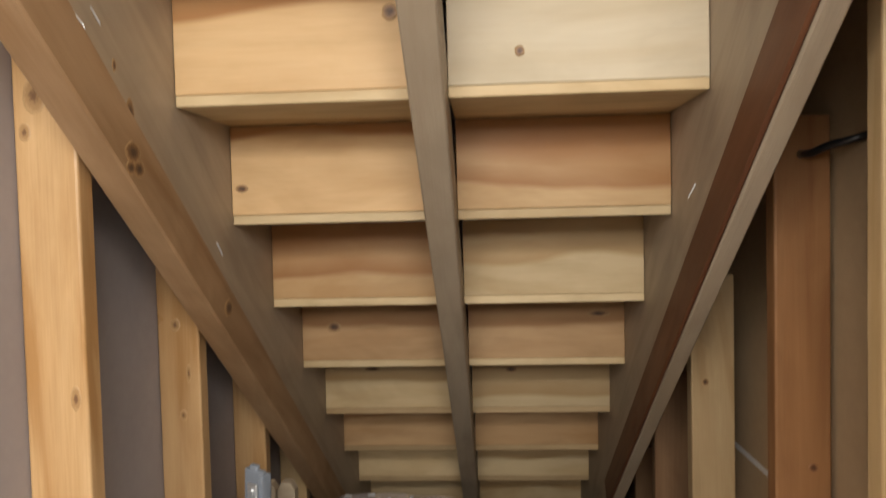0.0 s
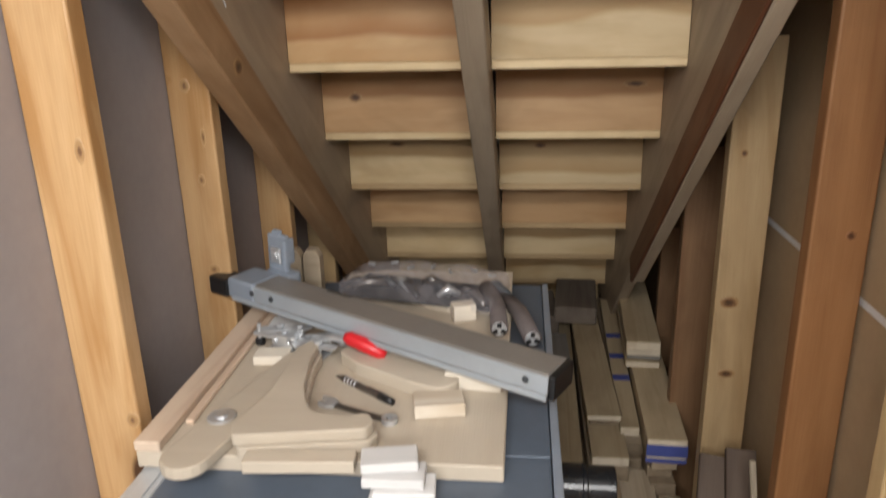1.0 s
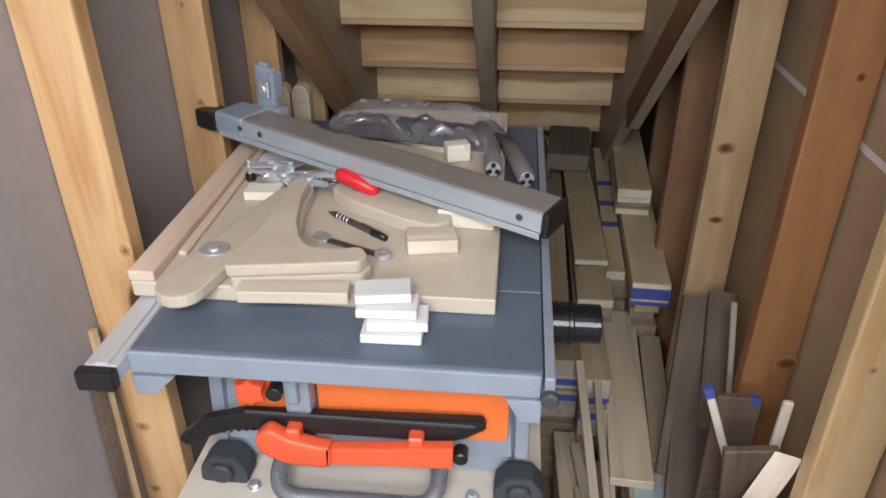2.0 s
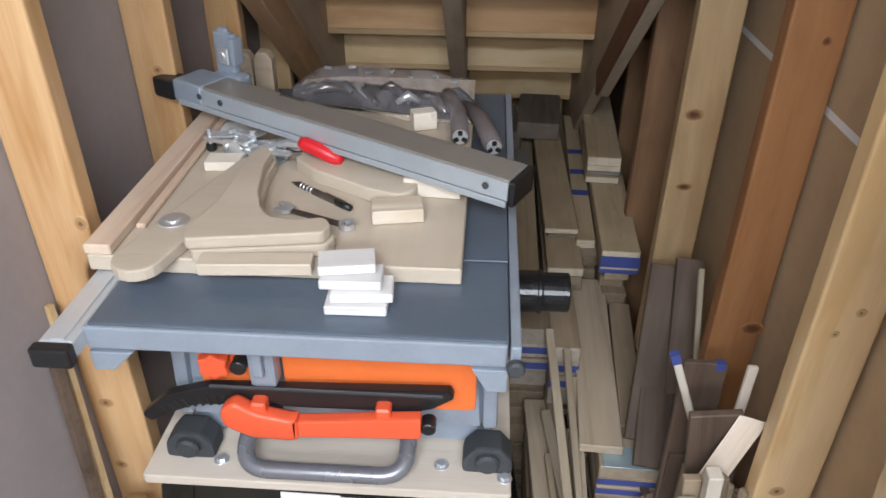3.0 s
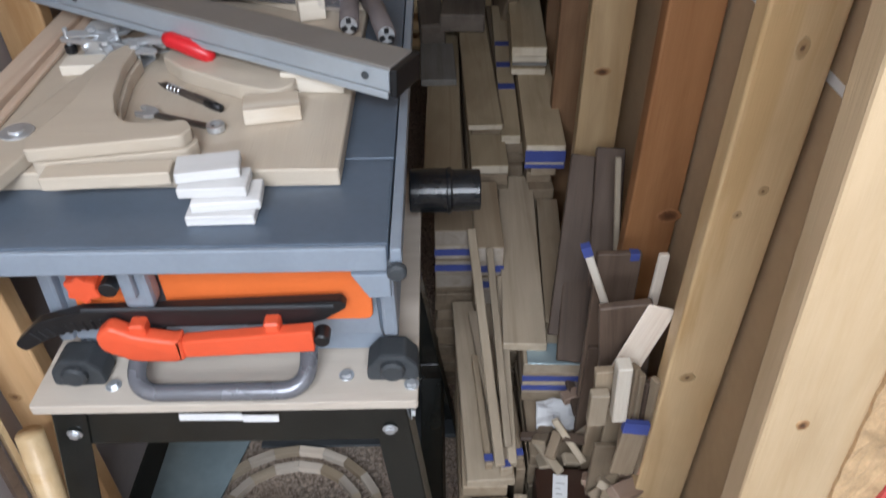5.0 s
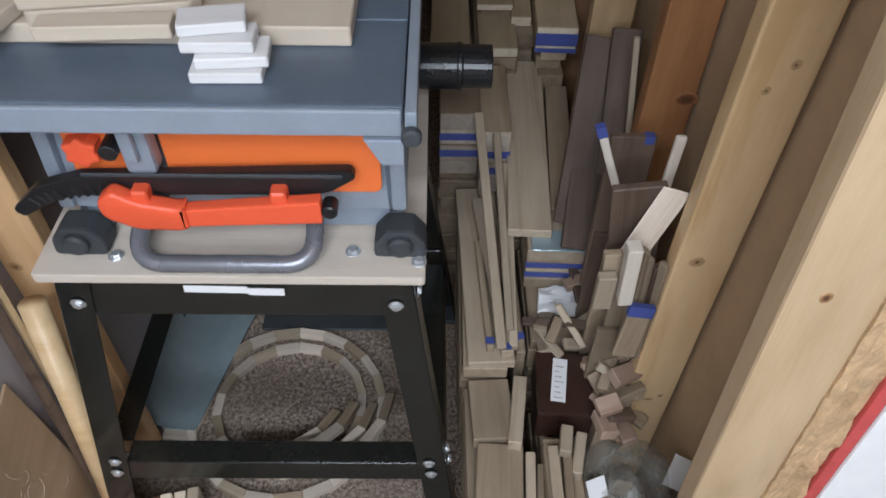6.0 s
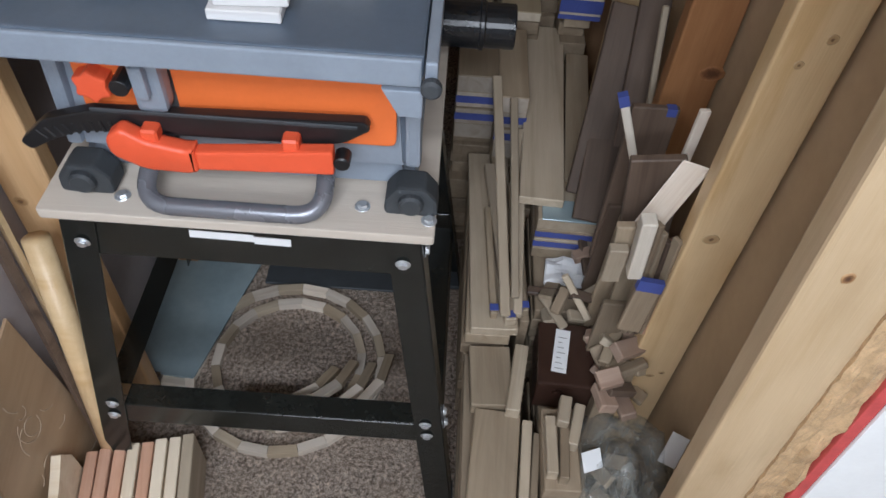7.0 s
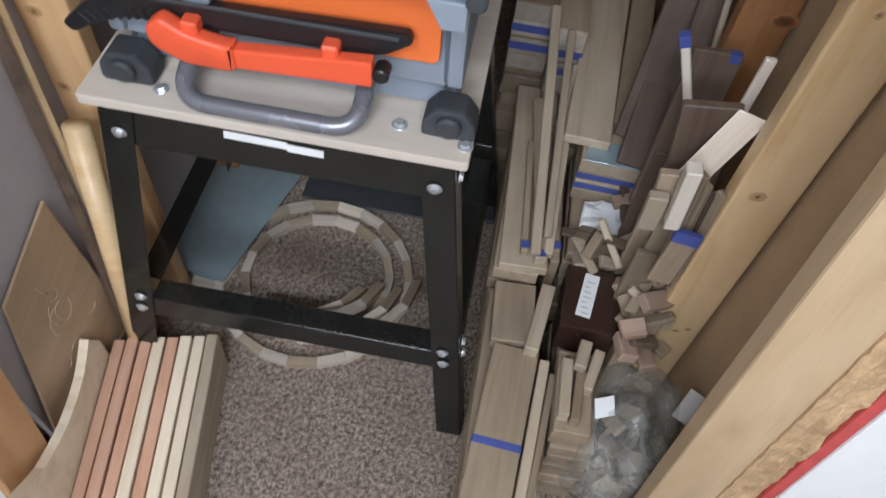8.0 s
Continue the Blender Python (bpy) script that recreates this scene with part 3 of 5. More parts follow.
for v in tray.verts:
    low_side = v.co.z < 0
    v.co = Vector((-0.133 + v.co.x * (0.515 if low_side else 0.44), 1.425 + v.co.y * (0.560 if low_side else 0.52), 0.762 if low_side else 0.870))
bmesh.ops.bevel(tray, geom=tray.edges[:], offset=0.014, segments=3, affect="EDGES")
saw_part("base_tray", tray, SAW_GREY, "grey moulded base")
for x0, x1, lean in ((0.100, 0.122, 0.004), (-0.356, -0.334, -0.016)):
    bm = box(x0, x1, 1.104, 1.140, 0.845, 1.080, 0.006, 2)
    for v in bm.verts:
        v.co.x += lean * (1.08 - v.co.z) / 0.25
    saw_part("corner_post", bm, SAW_GREY)
saw_part("front_panel", moved(prism(rounded([(-0.193, 0.889), (0.092, 0.889), (0.092, 0.985), (0.074, 1.006), (-0.193, 1.006)], [0.003, 0.012, 0.008, 0.008, 0.003], 4), 0, 0.010, 0.002), Matrix.Translation((0, 1.1065, 0)) @ pose(0, 0, 0, 90, 0, 0)), ORANGE, "bright orange sheet panel")
saw_part("side_panel", moved(prism(rounded([(-0.318, 0.900), (-0.216, 0.900), (-0.206, 0.960), (-0.226, 1.010), (-0.318, 1.010)], [0.004, 0.008, 0.008, 0.006, 0.004], 4), 0, 0.010, 0.002), Matrix.Translation((0, 1.1065, 0)) @ pose(0, 0, 0, 90, 0, 0)), ORANGE, "small orange panel behind the knob")
saw_part("front_column", merged(box(-0.234, -0.194, 1.066, 1.098, 0.944, 1.064, 0.008, 2), box(-0.226, -0.208, 1.054, 1.068, 0.972, 1.02, 0.005, 2)), SAW_GREY, "grey column beside the panel")
star = [(0.026 * (1.0 if k % 2 else 0.72) * math.cos(math.pi * k / 6), 0.026 * (1.0 if k % 2 else 0.72) * math.sin(math.pi * k / 6)) for k in range(12)]
saw_part("star_knob", moved(prism(rounded(star, 0.004, 2), 0, 0.026, 0.004), Matrix.Translation((-0.288, 1.098, 0.972)) @ pose(0, 0, 0, 90, 0, 0)), ORANGE_PLASTIC, "orange star-shaped locking knob")
saw_part("knob_shaft", moved(disc_bm(0.012, 0.035, 14), Matrix.Translation((-0.245, 1.075, 0.985)) @ pose(0, 0, 0, 90, 0, 0)), BLACK_PLASTIC)
for x in (-0.363, 0.114):
    foot = saw_part("rubber_foot", merged(moved(prism(rounded([(-0.041, 0), (0.041, 0), (0.038, 0.030), (0.020, 0.053), (-0.020, 0.053), (-0.038, 0.030)], 0.010, 3), 0, 0.046, 0.006), Matrix.Translation((x, 1.138, 0.759)) @ pose(0, 0, 0, 90, 0, 0)), moved(disc_bm(0.019, 0.016, 18, 0.004), Matrix.Translation((x, 1.088, 0.787)) @ pose(0, 0, 0, 90, 0, 0))), RUBBER, "dark rubber corner foot")
handle = saw_part("carry_handle", rod(bend([(-0.262, 1.165, 0.835), (-0.272, 1.060, 0.778), (-0.010, 1.060, 0.778), (-0.014, 1.165, 0.835)], 0.045, 8), 0.0135, 16), TUBE_GREY, "bent grey tubular handle", smooth=True)
dust = saw_part("dust_port", merged(moved(disc_bm(0.041, 0.075, 28, 0.003), Matrix.Translation((0.172, 1.47, 0.850)) @ pose(0, 0, 0, 0, 90, 0)), moved(disc_bm(0.0385, 0.055, 28, 0.002), Matrix.Translation((0.237, 1.47, 0.850)) @ pose(0, 0, 0, 0, 90, 0)), moved(disc_bm(0.043, 0.012, 28, 0.003), Matrix.Translation((0.207, 1.47, 0.850)) @ pose(0, 0, 0, 0, 90, 0))), GLOSS_BLACK, "glossy black dust port pipe", smooth=False)

# push tools clipped to the front of the saw
black = thing("push_block", "long black plastic push stick with a ridged curved handle", "push stick", pose(-0.16, 1.075, 0.93))
out = rounded([(-0.250, -0.052), (-0.205, -0.010), (-0.140, 0.010), (0.215, 0.022), (0.222, 0.010), (0.190, -0.012), (0.165, -0.020), (-0.100, -0.022), (-0.160, -0.026), (-0.205, -0.046), (-0.238, -0.066)], [0.008, 0.04, 0.03, 0.008, 0.006, 0.01, 0.02, 0.02, 0.03, 0.02, 0.010], 6)
part("blade", moved(prism(out, -0.009, 0.009, 0.003), pose(0, 0, 0, 90, 0, 0)), BLACK_PLASTIC, black)
for k in range(9):
    part("grip_rib", box(-0.0025, 0.0025, -0.0105, 0.0105, -0.009, 0.009, 0.001), BLACK_PLASTIC, black, m=pose(-0.215 + 0.0125 * k, 0, -0.036 + 0.0046 * k - 0.00022 * k * k, 0, -40 + 4 * k, 0))
part("top_flange", box(-0.135, 0.205, -0.012, -0.0092, 0.012, 0.018, 0.001), RUBBER, black, "dark grey raised rim")
orange = thing("push_stick", "bright orange plastic push stick with a curved handle", "push stick", pose(-0.125, 1.052, 0.902))
out = rounded([(-0.152, 0.016), (-0.130, 0.034), (-0.100, 0.014), (-0.052, 0.004), (-0.040, 0.006), (-0.040, -0.032), (-0.054, -0.036), (-0.110, -0.034), (-0.150, -0.012)], [0.018, 0.014, 0.05, 0.02, 0.003, 0.004, 0.01, 0.05, 0.022], 6)
part("stick", moved(prism(out, -0.013, 0.013, 0.006), pose(0, 0, 0, 90, 0, 0)), ORANGE_PLASTIC, orange, smooth=True)
bm = box(-0.0405, 0.140, -0.010, 0.010, -0.030, 0.001, 0.004, 2)
for v in bm.verts:
    v.co.z += (v.co.x + 0.04) * (0.045 + 0.05 * (v.co.z > -0.015))
part("shaft", bm, ORANGE_PLASTIC, orange)
part("ring_hole", moved(disc_bm(0.011, 0.026, 18, 0.002), pose(0.150, 0.004, -0.004, 90, 0, 0)), BLACK_PLASTIC, orange, "black pivot behind the stick")
part("pivot", moved(disc_bm(0.016, 0.012, 18, 0.002), pose(-0.083, 0.020, 0.004, 90, 0, 0)), BLACK_PLASTIC, orange, "black pivot behind the handle")
for x in (-0.096, 0.085):
    part("clip", box(x - 0.011, x + 0.011, -0.006, 0.020, 0.008, 0.028, 0.003), ORANGE_PLASTIC, orange)

base = thing("plywood_sheet", "pale plywood sheet under the saw with worn front edge", "plywood", pose(-0.139, 1.30, 0.740))
part("sheet", prism(rounded([(-0.291, -0.247), (0.291, -0.247), (0.291, 0.36), (-0.291, 0.36)], 0.006, 3), 0, 0.018, 0.0025), PLY, base)


def bolt_bm(r=0.008, h=0.006):
    return merged(disc_bm(r * 1.5, 0.002, 16, 0.0005), moved(disc_bm(r, h, 6, 0.001), Matrix.Translation((0, 0, h / 2))))


bolt_mesh = to_mesh("bolt", bolt_bm())
bolt_mesh.materials.append(STEEL)
for x, y in ((-0.314, 1.092), (0.041, 1.105), (0.142, 1.085)):
    part("bolt", bolt_mesh, STEEL, base, m=pose(x + 0.139, y - 1.30, 0.019))

stand = thing("saw_stand", "black enamelled steel stand with splayed legs", "stand", pose(-0.137, 1.275, 0))


def leg_bm(sx, sy):
    """A splayed angle-iron leg; sx, sy: the corner it stands at."""
    bm = merged(box(-0.052, 0, -0.0015, 0.0015, 0, 0.738, 0.001), box(-0.0015, 0.0015, 0, 0.052, 0, 0.738, 0.001))
    for v in bm.verts:
        v.co.x *= sx
        v.co.y *= -sy
        k = 1 - v.co.z / 0.738
        v.co.x += sx * (0.268 + 0.094 * k)
        v.co.y += sy * (0.213 + 0.108 * k)
    return bm


for sx in (-1, 1):
    for sy in (-1, 1):
        leg = part("leg", leg_bm(sx, sy), BLACK_STEEL, stand)
        part("foot_pad", box(sx * 0.336 - 0.028, sx * 0.336 + 0.028, sy * 0.292 - 0.028, sy * 0.292 + 0.028, 0.0, 0.014, 0.004), RUBBER, leg)


def at_height(z):
    k = 1 - z / 0.738
    return 0.268 + 0.094 * k, 0.213 + 0.108 * k


for sy in (-1, 1):
    for z0, z1, nm in ((0.665, 0.738, "apron"), (0.230, 0.281, "stretcher")):
        x, y = at_height((z0 + z1) / 2)
        bm = merged(box(-x + 0.012, x - 0.012, -0.0015, 0.0015, z0, z1, 0.001), box(-x + 0.052, x - 0.052, 0, 0.045, z1 - 0.003, z1, 0.001))
        for v in bm.verts:
            v.co.y = -sy * v.co.y + sy * (y - 0.004) + sy * (-0.108 / 0.738) * (v.co.z - (z0 + z1) / 2)
        part(nm, bm, BLACK_STEEL, stand)
for sx in (-1, 1):
    for z0, z1, nm in ((0.665, 0.738, "apron"), (0.230, 0.281, "stretcher")):
        x, y = at_height((z0 + z1) / 2)
        bm = merged(box(-0.0015, 0.0015, -y + 0.012, y - 0.012, z0, z1, 0.001), box(0, 0.045, -y + 0.052, y - 0.052, z1 - 0.003, z1, 0.001))
        for v in bm.verts:
            v.co.x = -sx * v.co.x + sx * (x - 0.004) + sx * (-0.094 / 0.738) * (v.co.z - (z0 + z1) / 2)
        part(nm, bm, BLACK_STEEL, stand)
for sx in (-1, 1):
    for z in (0.692, 0.290, 0.256):
        x, y = at_height(z)
        part("bolt", bolt_mesh, STEEL, stand, m=pose(sx * (x - 0.030), -y - 0.003, z, 98, 0, 0))
        part("bolt", bolt_mesh, STEEL, stand, m=pose(sx * (x + 0.003), -y + 0.030, z, 0, 90 * sx, 0))
note = tagged(part("paper_strip", merged(box(-0.075, 0.020, -0.0008, 0.0008, -0.004, 0.009, 0), box(0.0205, 0.075, -0.0014, 0.0006, -0.007, 0.006, 0)), PAPER, m=pose(-0.135, 1.0515, 0.727, -6, 1, 0)), "white paper strip stuck under the plywood edge", "paper strip")

# ---- on the saw table ----
panel = tagged(part("maple_panel", plank_bm(0.60, 0.515, 0.025, 0.002), MAPLE, m=pose(-0.1915, 1.107 + 0.30, 1.1105, 0, 0, 90)), "pale maple plywood panel lying on the saw table", "panel")
strip = tagged(part("edge_strip", plank_bm(0.60, 0.038, 0.016, 0.002), PINK_PALE, m=pose(-0.4345, 1.407, 1.136, 0, 0, 90.5)), "pale wooden strip along the panel edge", "wood strip")
tagged(part("edge_strip", plank_bm(0.50, 0.014, 0.008, 0.002), PINK_PALE, m=pose(-0.407, 1.43, 1.136, 0, 0, 91)), "pale thin wooden strip on the panel", "wood strip")


def capsule(a, b, ra, rb, steps=9):
    """Plan outline of an arm with round ends."""
    a, b = Vector(a), Vector(b)
    ang = math.atan2((b - a).y, (b - a).x)
    pts = [(a.x + ra * math.cos(ang + math.pi / 2 + math.pi * k / steps), a.y + ra * math.sin(ang + math.pi / 2 + math.pi * k / steps)) for k in range(steps + 1)]
    return pts + [(b.x + rb * math.cos(ang - math.pi / 2 + math.pi * k / steps), b.y + rb * math.sin(ang - math.pi / 2 + math.pi * k / steps)) for k in range(steps + 1)]


arm = thing("plywood_jig", "pale plywood jig arm with a rounded end and a steel washer", "jig", pose(0, 0, 1.1370))
part("arm", prism(capsule((-0.360, 1.078), (-0.288, 1.37), 0.034, 0.030), 0, 0.018, 0.003), MAPLE, arm)
part("washer", merged(disc_bm(0.0215, 0.003, 28, 0.001), moved(disc_bm(0.010, 0.005, 18, 0.001), Matrix.Translation((0, 0, 0.002)))), STEEL, arm, "round steel washer with a screw", m=pose(-0.347, 1.172, 0.0197))
bent = thing("plywood_elbow", "pale plywood elbow-shaped jig handle with rounded ends", "jig", pose(0, 0, 1.1560))
ELBOW = [(-0.303, 1.098), (-0.123, 1.127), (-0.115, 1.147), (-0.128, 1.170), (-0.165, 1.160), (-0.205, 1.165), (-0.224, 1.190), (-0.242, 1.239), (-0.258, 1.330), (-0.258, 1.385), (-0.275, 1.400), (-0.292, 1.370), (-0.290, 1.220), (-0.312, 1.125)]
elbow = rounded(ELBOW, [0.008, 0.012, 0.014, 0.014, 0.03, 0.03, 0.03, 0.04, 0.04, 0.014, 0.014, 0.02, 0.05, 0.02], 5)
part("handle", prism(elbow, 0, 0.018, 0.003), MAPLE, bent)
under = tagged(part("jig_block", prism(rounded([(a + 0.005, b - 0.001) for a, b in ELBOW], 0.012, 4), 1.1365, 1.1552, 0.002), MAPLE), "pale plywood jig layer under the jig handle", "jig")
curve = tagged(part("curved_offcut", prism(rounded([(-0.222, 1.385), (-0.186, 1.345), (-0.090, 1.288), (-0.035, 1.265), (-0.008, 1.292), (-0.020, 1.340), (-0.110, 1.400), (-0.210, 1.430)], [0.012, 0.05, 0.05, 0.03, 0.03, 0.02, 0.05, 0.012], 6), 1.1365, 1.1605, 0.003), MAPLE), "pale curved plywood offcut lying on the panel", "offcut")

pen = thing("mechanical_pencil", "dark mechanical pencil with silver rings lying on the panel", "pencil", pose(-0.156, 1.288, 1.1425, 0, 0, -37))
part("barrel", rod([(-0.058, 0, 0), (0.045, 0, 0), (0.058, 0, 0)], [0.0055, 0.0055, 0.005], 12), PENCIL, pen, smooth=True)
part("tip", rod([(-0.058, 0, 0), (-0.068, 0, -0.001), (-0.078, 0, -0.002)], [0.005, 0.003, 0.0008], 12), DARK_STEEL, pen, "grey steel tip")
part("rubber_end", rod([(0.030, 0, 0), (0.046, 0, 0), (0.060, 0, 0)], [0.0062, 0.0062, 0.0054], 12), BLACK_PLASTIC, pen, "black end cap", smooth=True)
for k in range(4):
    part("ring", moved(disc_bm(0.0061, 0.0025, 14, 0.0005), pose(-0.050 + 0.008 * k, 0, 0, 0, 90, 0)), STEEL, pen, "silver ring")
part("pocket_clip", box(0.005, 0.05, -0.002, 0.002, 0.0055, 0.0075, 0.0005), DARK_STEEL, pen)
wrench = thing("wrench", "small steel combination wrench lying on the panel", "wrench", pose(-0.158, 1.226, 1.1375, 0, 0, -23))
part("shank", prism(capsule((-0.045, 0), (0.050, 0), 0.0045, 0.0045), 0, 0.005, 0.0012), DARK_STEEL, wrench)
jaw = [(-0.040, 0.008), (-0.052, 0.013), (-0.070, 0.012), (-0.072, 0.006), (-0.058, 0.004), (-0.056, -0.003), (-0.070, -0.006), (-0.066, -0.012), (-0.050, -0.012), (-0.040, -0.007)]
part("open_jaw", prism(rounded(jaw, 0.003, 3), 0, 0.0065, 0.0012), STEEL, wrench)
bm = bmesh.new()
for k in range(20):
    a0 = 2 * math.pi * k / 20
    for r, z in ((0.0065, 0), (0.012, 0), (0.012, 0.0085), (0.0065, 0.0085)):
        bm.verts.new((0.058 + r * math.cos(a0), r * math.sin(a0), z))
bm.verts.ensure_lookup_table()
for k in range(20):
    for j in range(4):
        a, b2 = 4 * k, 4 * ((k + 1) % 20)
        bm.faces.new([bm.verts[i] for i in (a + j, a + (j + 1) % 4, b2 + (j + 1) % 4, b2 + j)])
part("ring_end", bm, STEEL, wrench)


def small_block(L, W, T, m, mat, label, name="wood_block", category="wood block", group=""):
    return board(L, W, T, m, mat, label, name, category, group, 0.0015)


small_block(0.150, 0.030, 0.018, pose(-0.205, 1.086, 1.1365, 0, 0, 4), MAPLE, "pale plywood spacer in front of the jig", "jig_spacer", "jig")
small_block(0.076, 0.046, 0.022, pose(-0.036, 1.243, 1.1365, 0, 0, 11), STREAKED, "small pale wood block with dark streaks in the grain", group="blocks on the panel")
small_block(0.09, 0.040, 0.030, pose(0.012, 1.325, 1.1365, 0, 0, -4), WHITE_WOOD, "small white wood block beside the fence", group="blocks on the panel")
small_block(0.060, 0.040, 0.016, pose(-0.345, 1.392, 1.1365, 0, 0, 4), WHITE_WOOD, "small white wood block under the clamp", group="blocks on the panel")
small_block(0.045, 0.030, 0.034, pose(-0.026, 1.585, 1.1365, 0, 0, 20), WHITE_WOOD, "small pale upright wood block by the package", group="blocks on the panel")
for L, W, z, x, y, rz in ((0.080, 0.046, 1.1105, -0.066, 1.052, 1), (0.080, 0.046, 1.1245, -0.060, 1.060, 5), (0.080, 0.044, 1.1385, -0.074, 1.067, 2), (0.074, 0.042, 1.1525, -0.082, 1.080, 10)):
    small_block(L, W, 0.0132, pose(x, y, z, 0, 0, rz), BLOCK_WHITE, "white painted wood block in a loose stack on the saw table", group="white blocks")

clamp = thing("toggle_clamp", "zinc toggle clamp with a red vinyl grip lying on the panel", "clamp", pose(-0.272, 1.412, 1.1368, 0, 0, -20))
part("base_plate", box(-0.10, 0.02, -0.022, 0.022, 0, 0.003, 0.001), STEEL, clamp)
for k, (x, y) in enumerate(((-0.06, -0.016), (-0.06, 0.016), (0.0, -0.016), (0.0, 0.016))):
    part("link", box(x - 0.022, x + 0.022, y - 0.002, y + 0.002, 0.003, 0.036 - 0.004 * (k // 2), 0.0015), STEEL, clamp)
part("bar", box(-0.135, -0.02, -0.007, 0.007, 0.018, 0.026, 0.0015), STEEL, clamp)
part("spindle", rod([(-0.125, 0, -0.0), (-0.125, 0, 0.04)], 0.004, 10), STEEL, clamp)
part("rubber_tip", moved(disc_bm(0.009, 0.014, 14, 0.002), Matrix.Translation((-0.125, 0, 0.006))), BLACK_PLASTIC, clamp, "black rubber tip")
for x in (-0.075, -0.045, -0.012, 0.012):
    part("rivet", moved(disc_bm(0.005, 0.046, 12, 0.001), Matrix.Translation((x, 0, 0.024)) @ pose(0, 0, 0, 90, 0, 0)), STEEL, clamp)
part("lever", rod([(-0.004, -0.0075, 0.030), (0.040, -0.0075, 0.046), (0.080, -0.005, 0.047)], 0.0055, 8), STEEL, clamp)
part("grip", rod([(0.066, -0.005, 0.052), (0.074, -0.004, 0.050), (0.110, 0.001, 0.038), (0.132, 0.004, 0.029), (0.139, 0.005, 0.026)], [0.008, 0.0120, 0.0130, 0.0115, 0.006], 14), RED_GRIP, clamp, "bright red vinyl grip", smooth=True)
for x, y, a, L in ((-0.085, 0.012, 25, 0.060), (-0.030, -0.022, -35, 0.050), (-0.050, 0.024, 70, 0.040), (0.020, -0.020, 10, 0.056), (0.030, 0.018, -20, 0.044)):
    part("pivot_arm", prism(capsule((-L / 2, 0), (L / 2, 0), 0.0085, 0.0065, 6), 0, 0.004, 0.001), STEEL, clamp, m=pose(x, y, 0.030, 12, 0, a))
    part("nut", moved(disc_bm(0.0075, 0.007, 6, 0.001), Matrix.Translation((x, y, 0.0385))), STEEL, clamp)
clamp2 = thing("hose_clamp", "small zinc clamp with screws lying beside the larger one", "clamp", pose(-0.262, 1.455, 1.1368, 0, 0, 15))
part("plate", box(-0.05, 0.05, -0.012, 0.012, 0, 0.003, 0.001), STEEL, clamp2)
for x in (-0.03, 0.0, 0.03):
    part("screw", moved(disc_bm(0.0075, 0.008, 12, 0.0015), Matrix.Translation((x, 0.002 * x * 100, 0.007))), STEEL, clamp2)
part("arm", box(-0.06, 0.03, 0.004, 0.010, 0.010, 0.022, 0.001), STEEL, clamp2)
for k in range(3):
    tagged(part("paper_scrap", merged(box(-0.045, 0.045, -0.022, 0.022, 0, 0.0012, 0)), PAPER, m=pose(-0.375 + 0.012 * k, 1.535 + 0.01 * k, 1.1365 + 0.0014 * k, 0, 0, -25 + 14 * k)), "crumpled white paper scrap on the panel", "paper", "paper scraps")

# rip fence laid across the panel
f0, f1 = Vector((-0.450, 1.562)), Vector((0.140, 1.258))
fl = (f1 - f0).length
fang = math.degrees(math.atan2((f1 - f0).y, (f1 - f0).x))
fence = thing("rip_fence", "grey aluminium rip fence lying across the panel", "rip fence", pose((f0.x + f1.x) / 2, (f0.y + f1.y) / 2, 1.179, 0, 2.2, fang))
body = part("rail_body", box(-fl / 2, fl / 2, -0.030, 0.034, 0.004, 0.042, 0.004, 2), FENCE_TOP, fence, "long grey top toned by reflected wood")
part("side_face", merged(box(-fl / 2, fl / 2, -0.0345, -0.0305, 0.010, 0.039, 0.001), box(-fl / 2, fl / 2, -0.038, -0.0345, 0.0, 0.010, 0.001)), FENCE_SIDE_LIT, fence, "side face in a lit pale blue-grey")
part("end_cap", box(fl / 2, fl / 2 + 0.011, -0.033, 0.035, 0.001, 0.042, 0.004, 2), BLACK_PLASTIC, fence, "black end cap")
for x in (-fl / 2 + 0.055, -fl / 2 + 0.105, fl / 2 - 0.035):
    part("hole", moved(disc_bm(0.0055, 0.003, 14, 0.0008), pose(x, -0.036, 0.026, 90, 0, 0)), RUBBER, body, "dark screw hole")
part("head", merged(box(-fl / 2 - 0.012, -fl / 2 + 0.060, -0.037, 0.038, 0.003, 0.0445, 0.009, 3)), SAW_GREY, fence, "grey cast fence head")
part("lever", merged(box(-fl / 2 - 0.058, -fl / 2 - 0.008, -0.042, 0.004, 0.004, 0.040, 0.006, 2)), BLACK_PLASTIC, fence, "black locking lever")
hook = part("hook", merged(box(-fl / 2 + 0.018, -fl / 2 + 0.066, 0.045, 0.060, 0.010, 0.118, 0.006, 2), box(-fl / 2 + 0.058, -fl / 2 + 0.072, 0.040, 0.066, 0.060, 0.112, 0.005, 2), box(-fl / 2 + 0.030, -fl / 2 + 0.050, 0.047, 0.058, 0.112, 0.126, 0.004, 2), box(-fl / 2 + 0.02, -fl / 2 + 0.085, 0.034, 0.068, 0.010, 0.046, 0.008, 2)), SAW_GREY, fence, "blue-grey upright clamp hook")
part("latch", merged(box(-fl / 2 + 0.030, -fl / 2 + 0.056, 0.040, 0.0455, 0.060, 0.092, 0.002), moved(disc_bm(0.008, 0.008, 12, 0.001), pose(-fl / 2 + 0.043, 0.040, 0.076, 90, 0, 0))), STEEL, hook, "bright steel latch")
for k in range(8):
    part("scale_mark", box(-fl / 2 + 0.19 + 0.007 * k, -fl / 2 + 0.193 + 0.007 * k, 0.022, 0.033, 0.0421, 0.0426, 0), BLACK_PLASTIC, body)

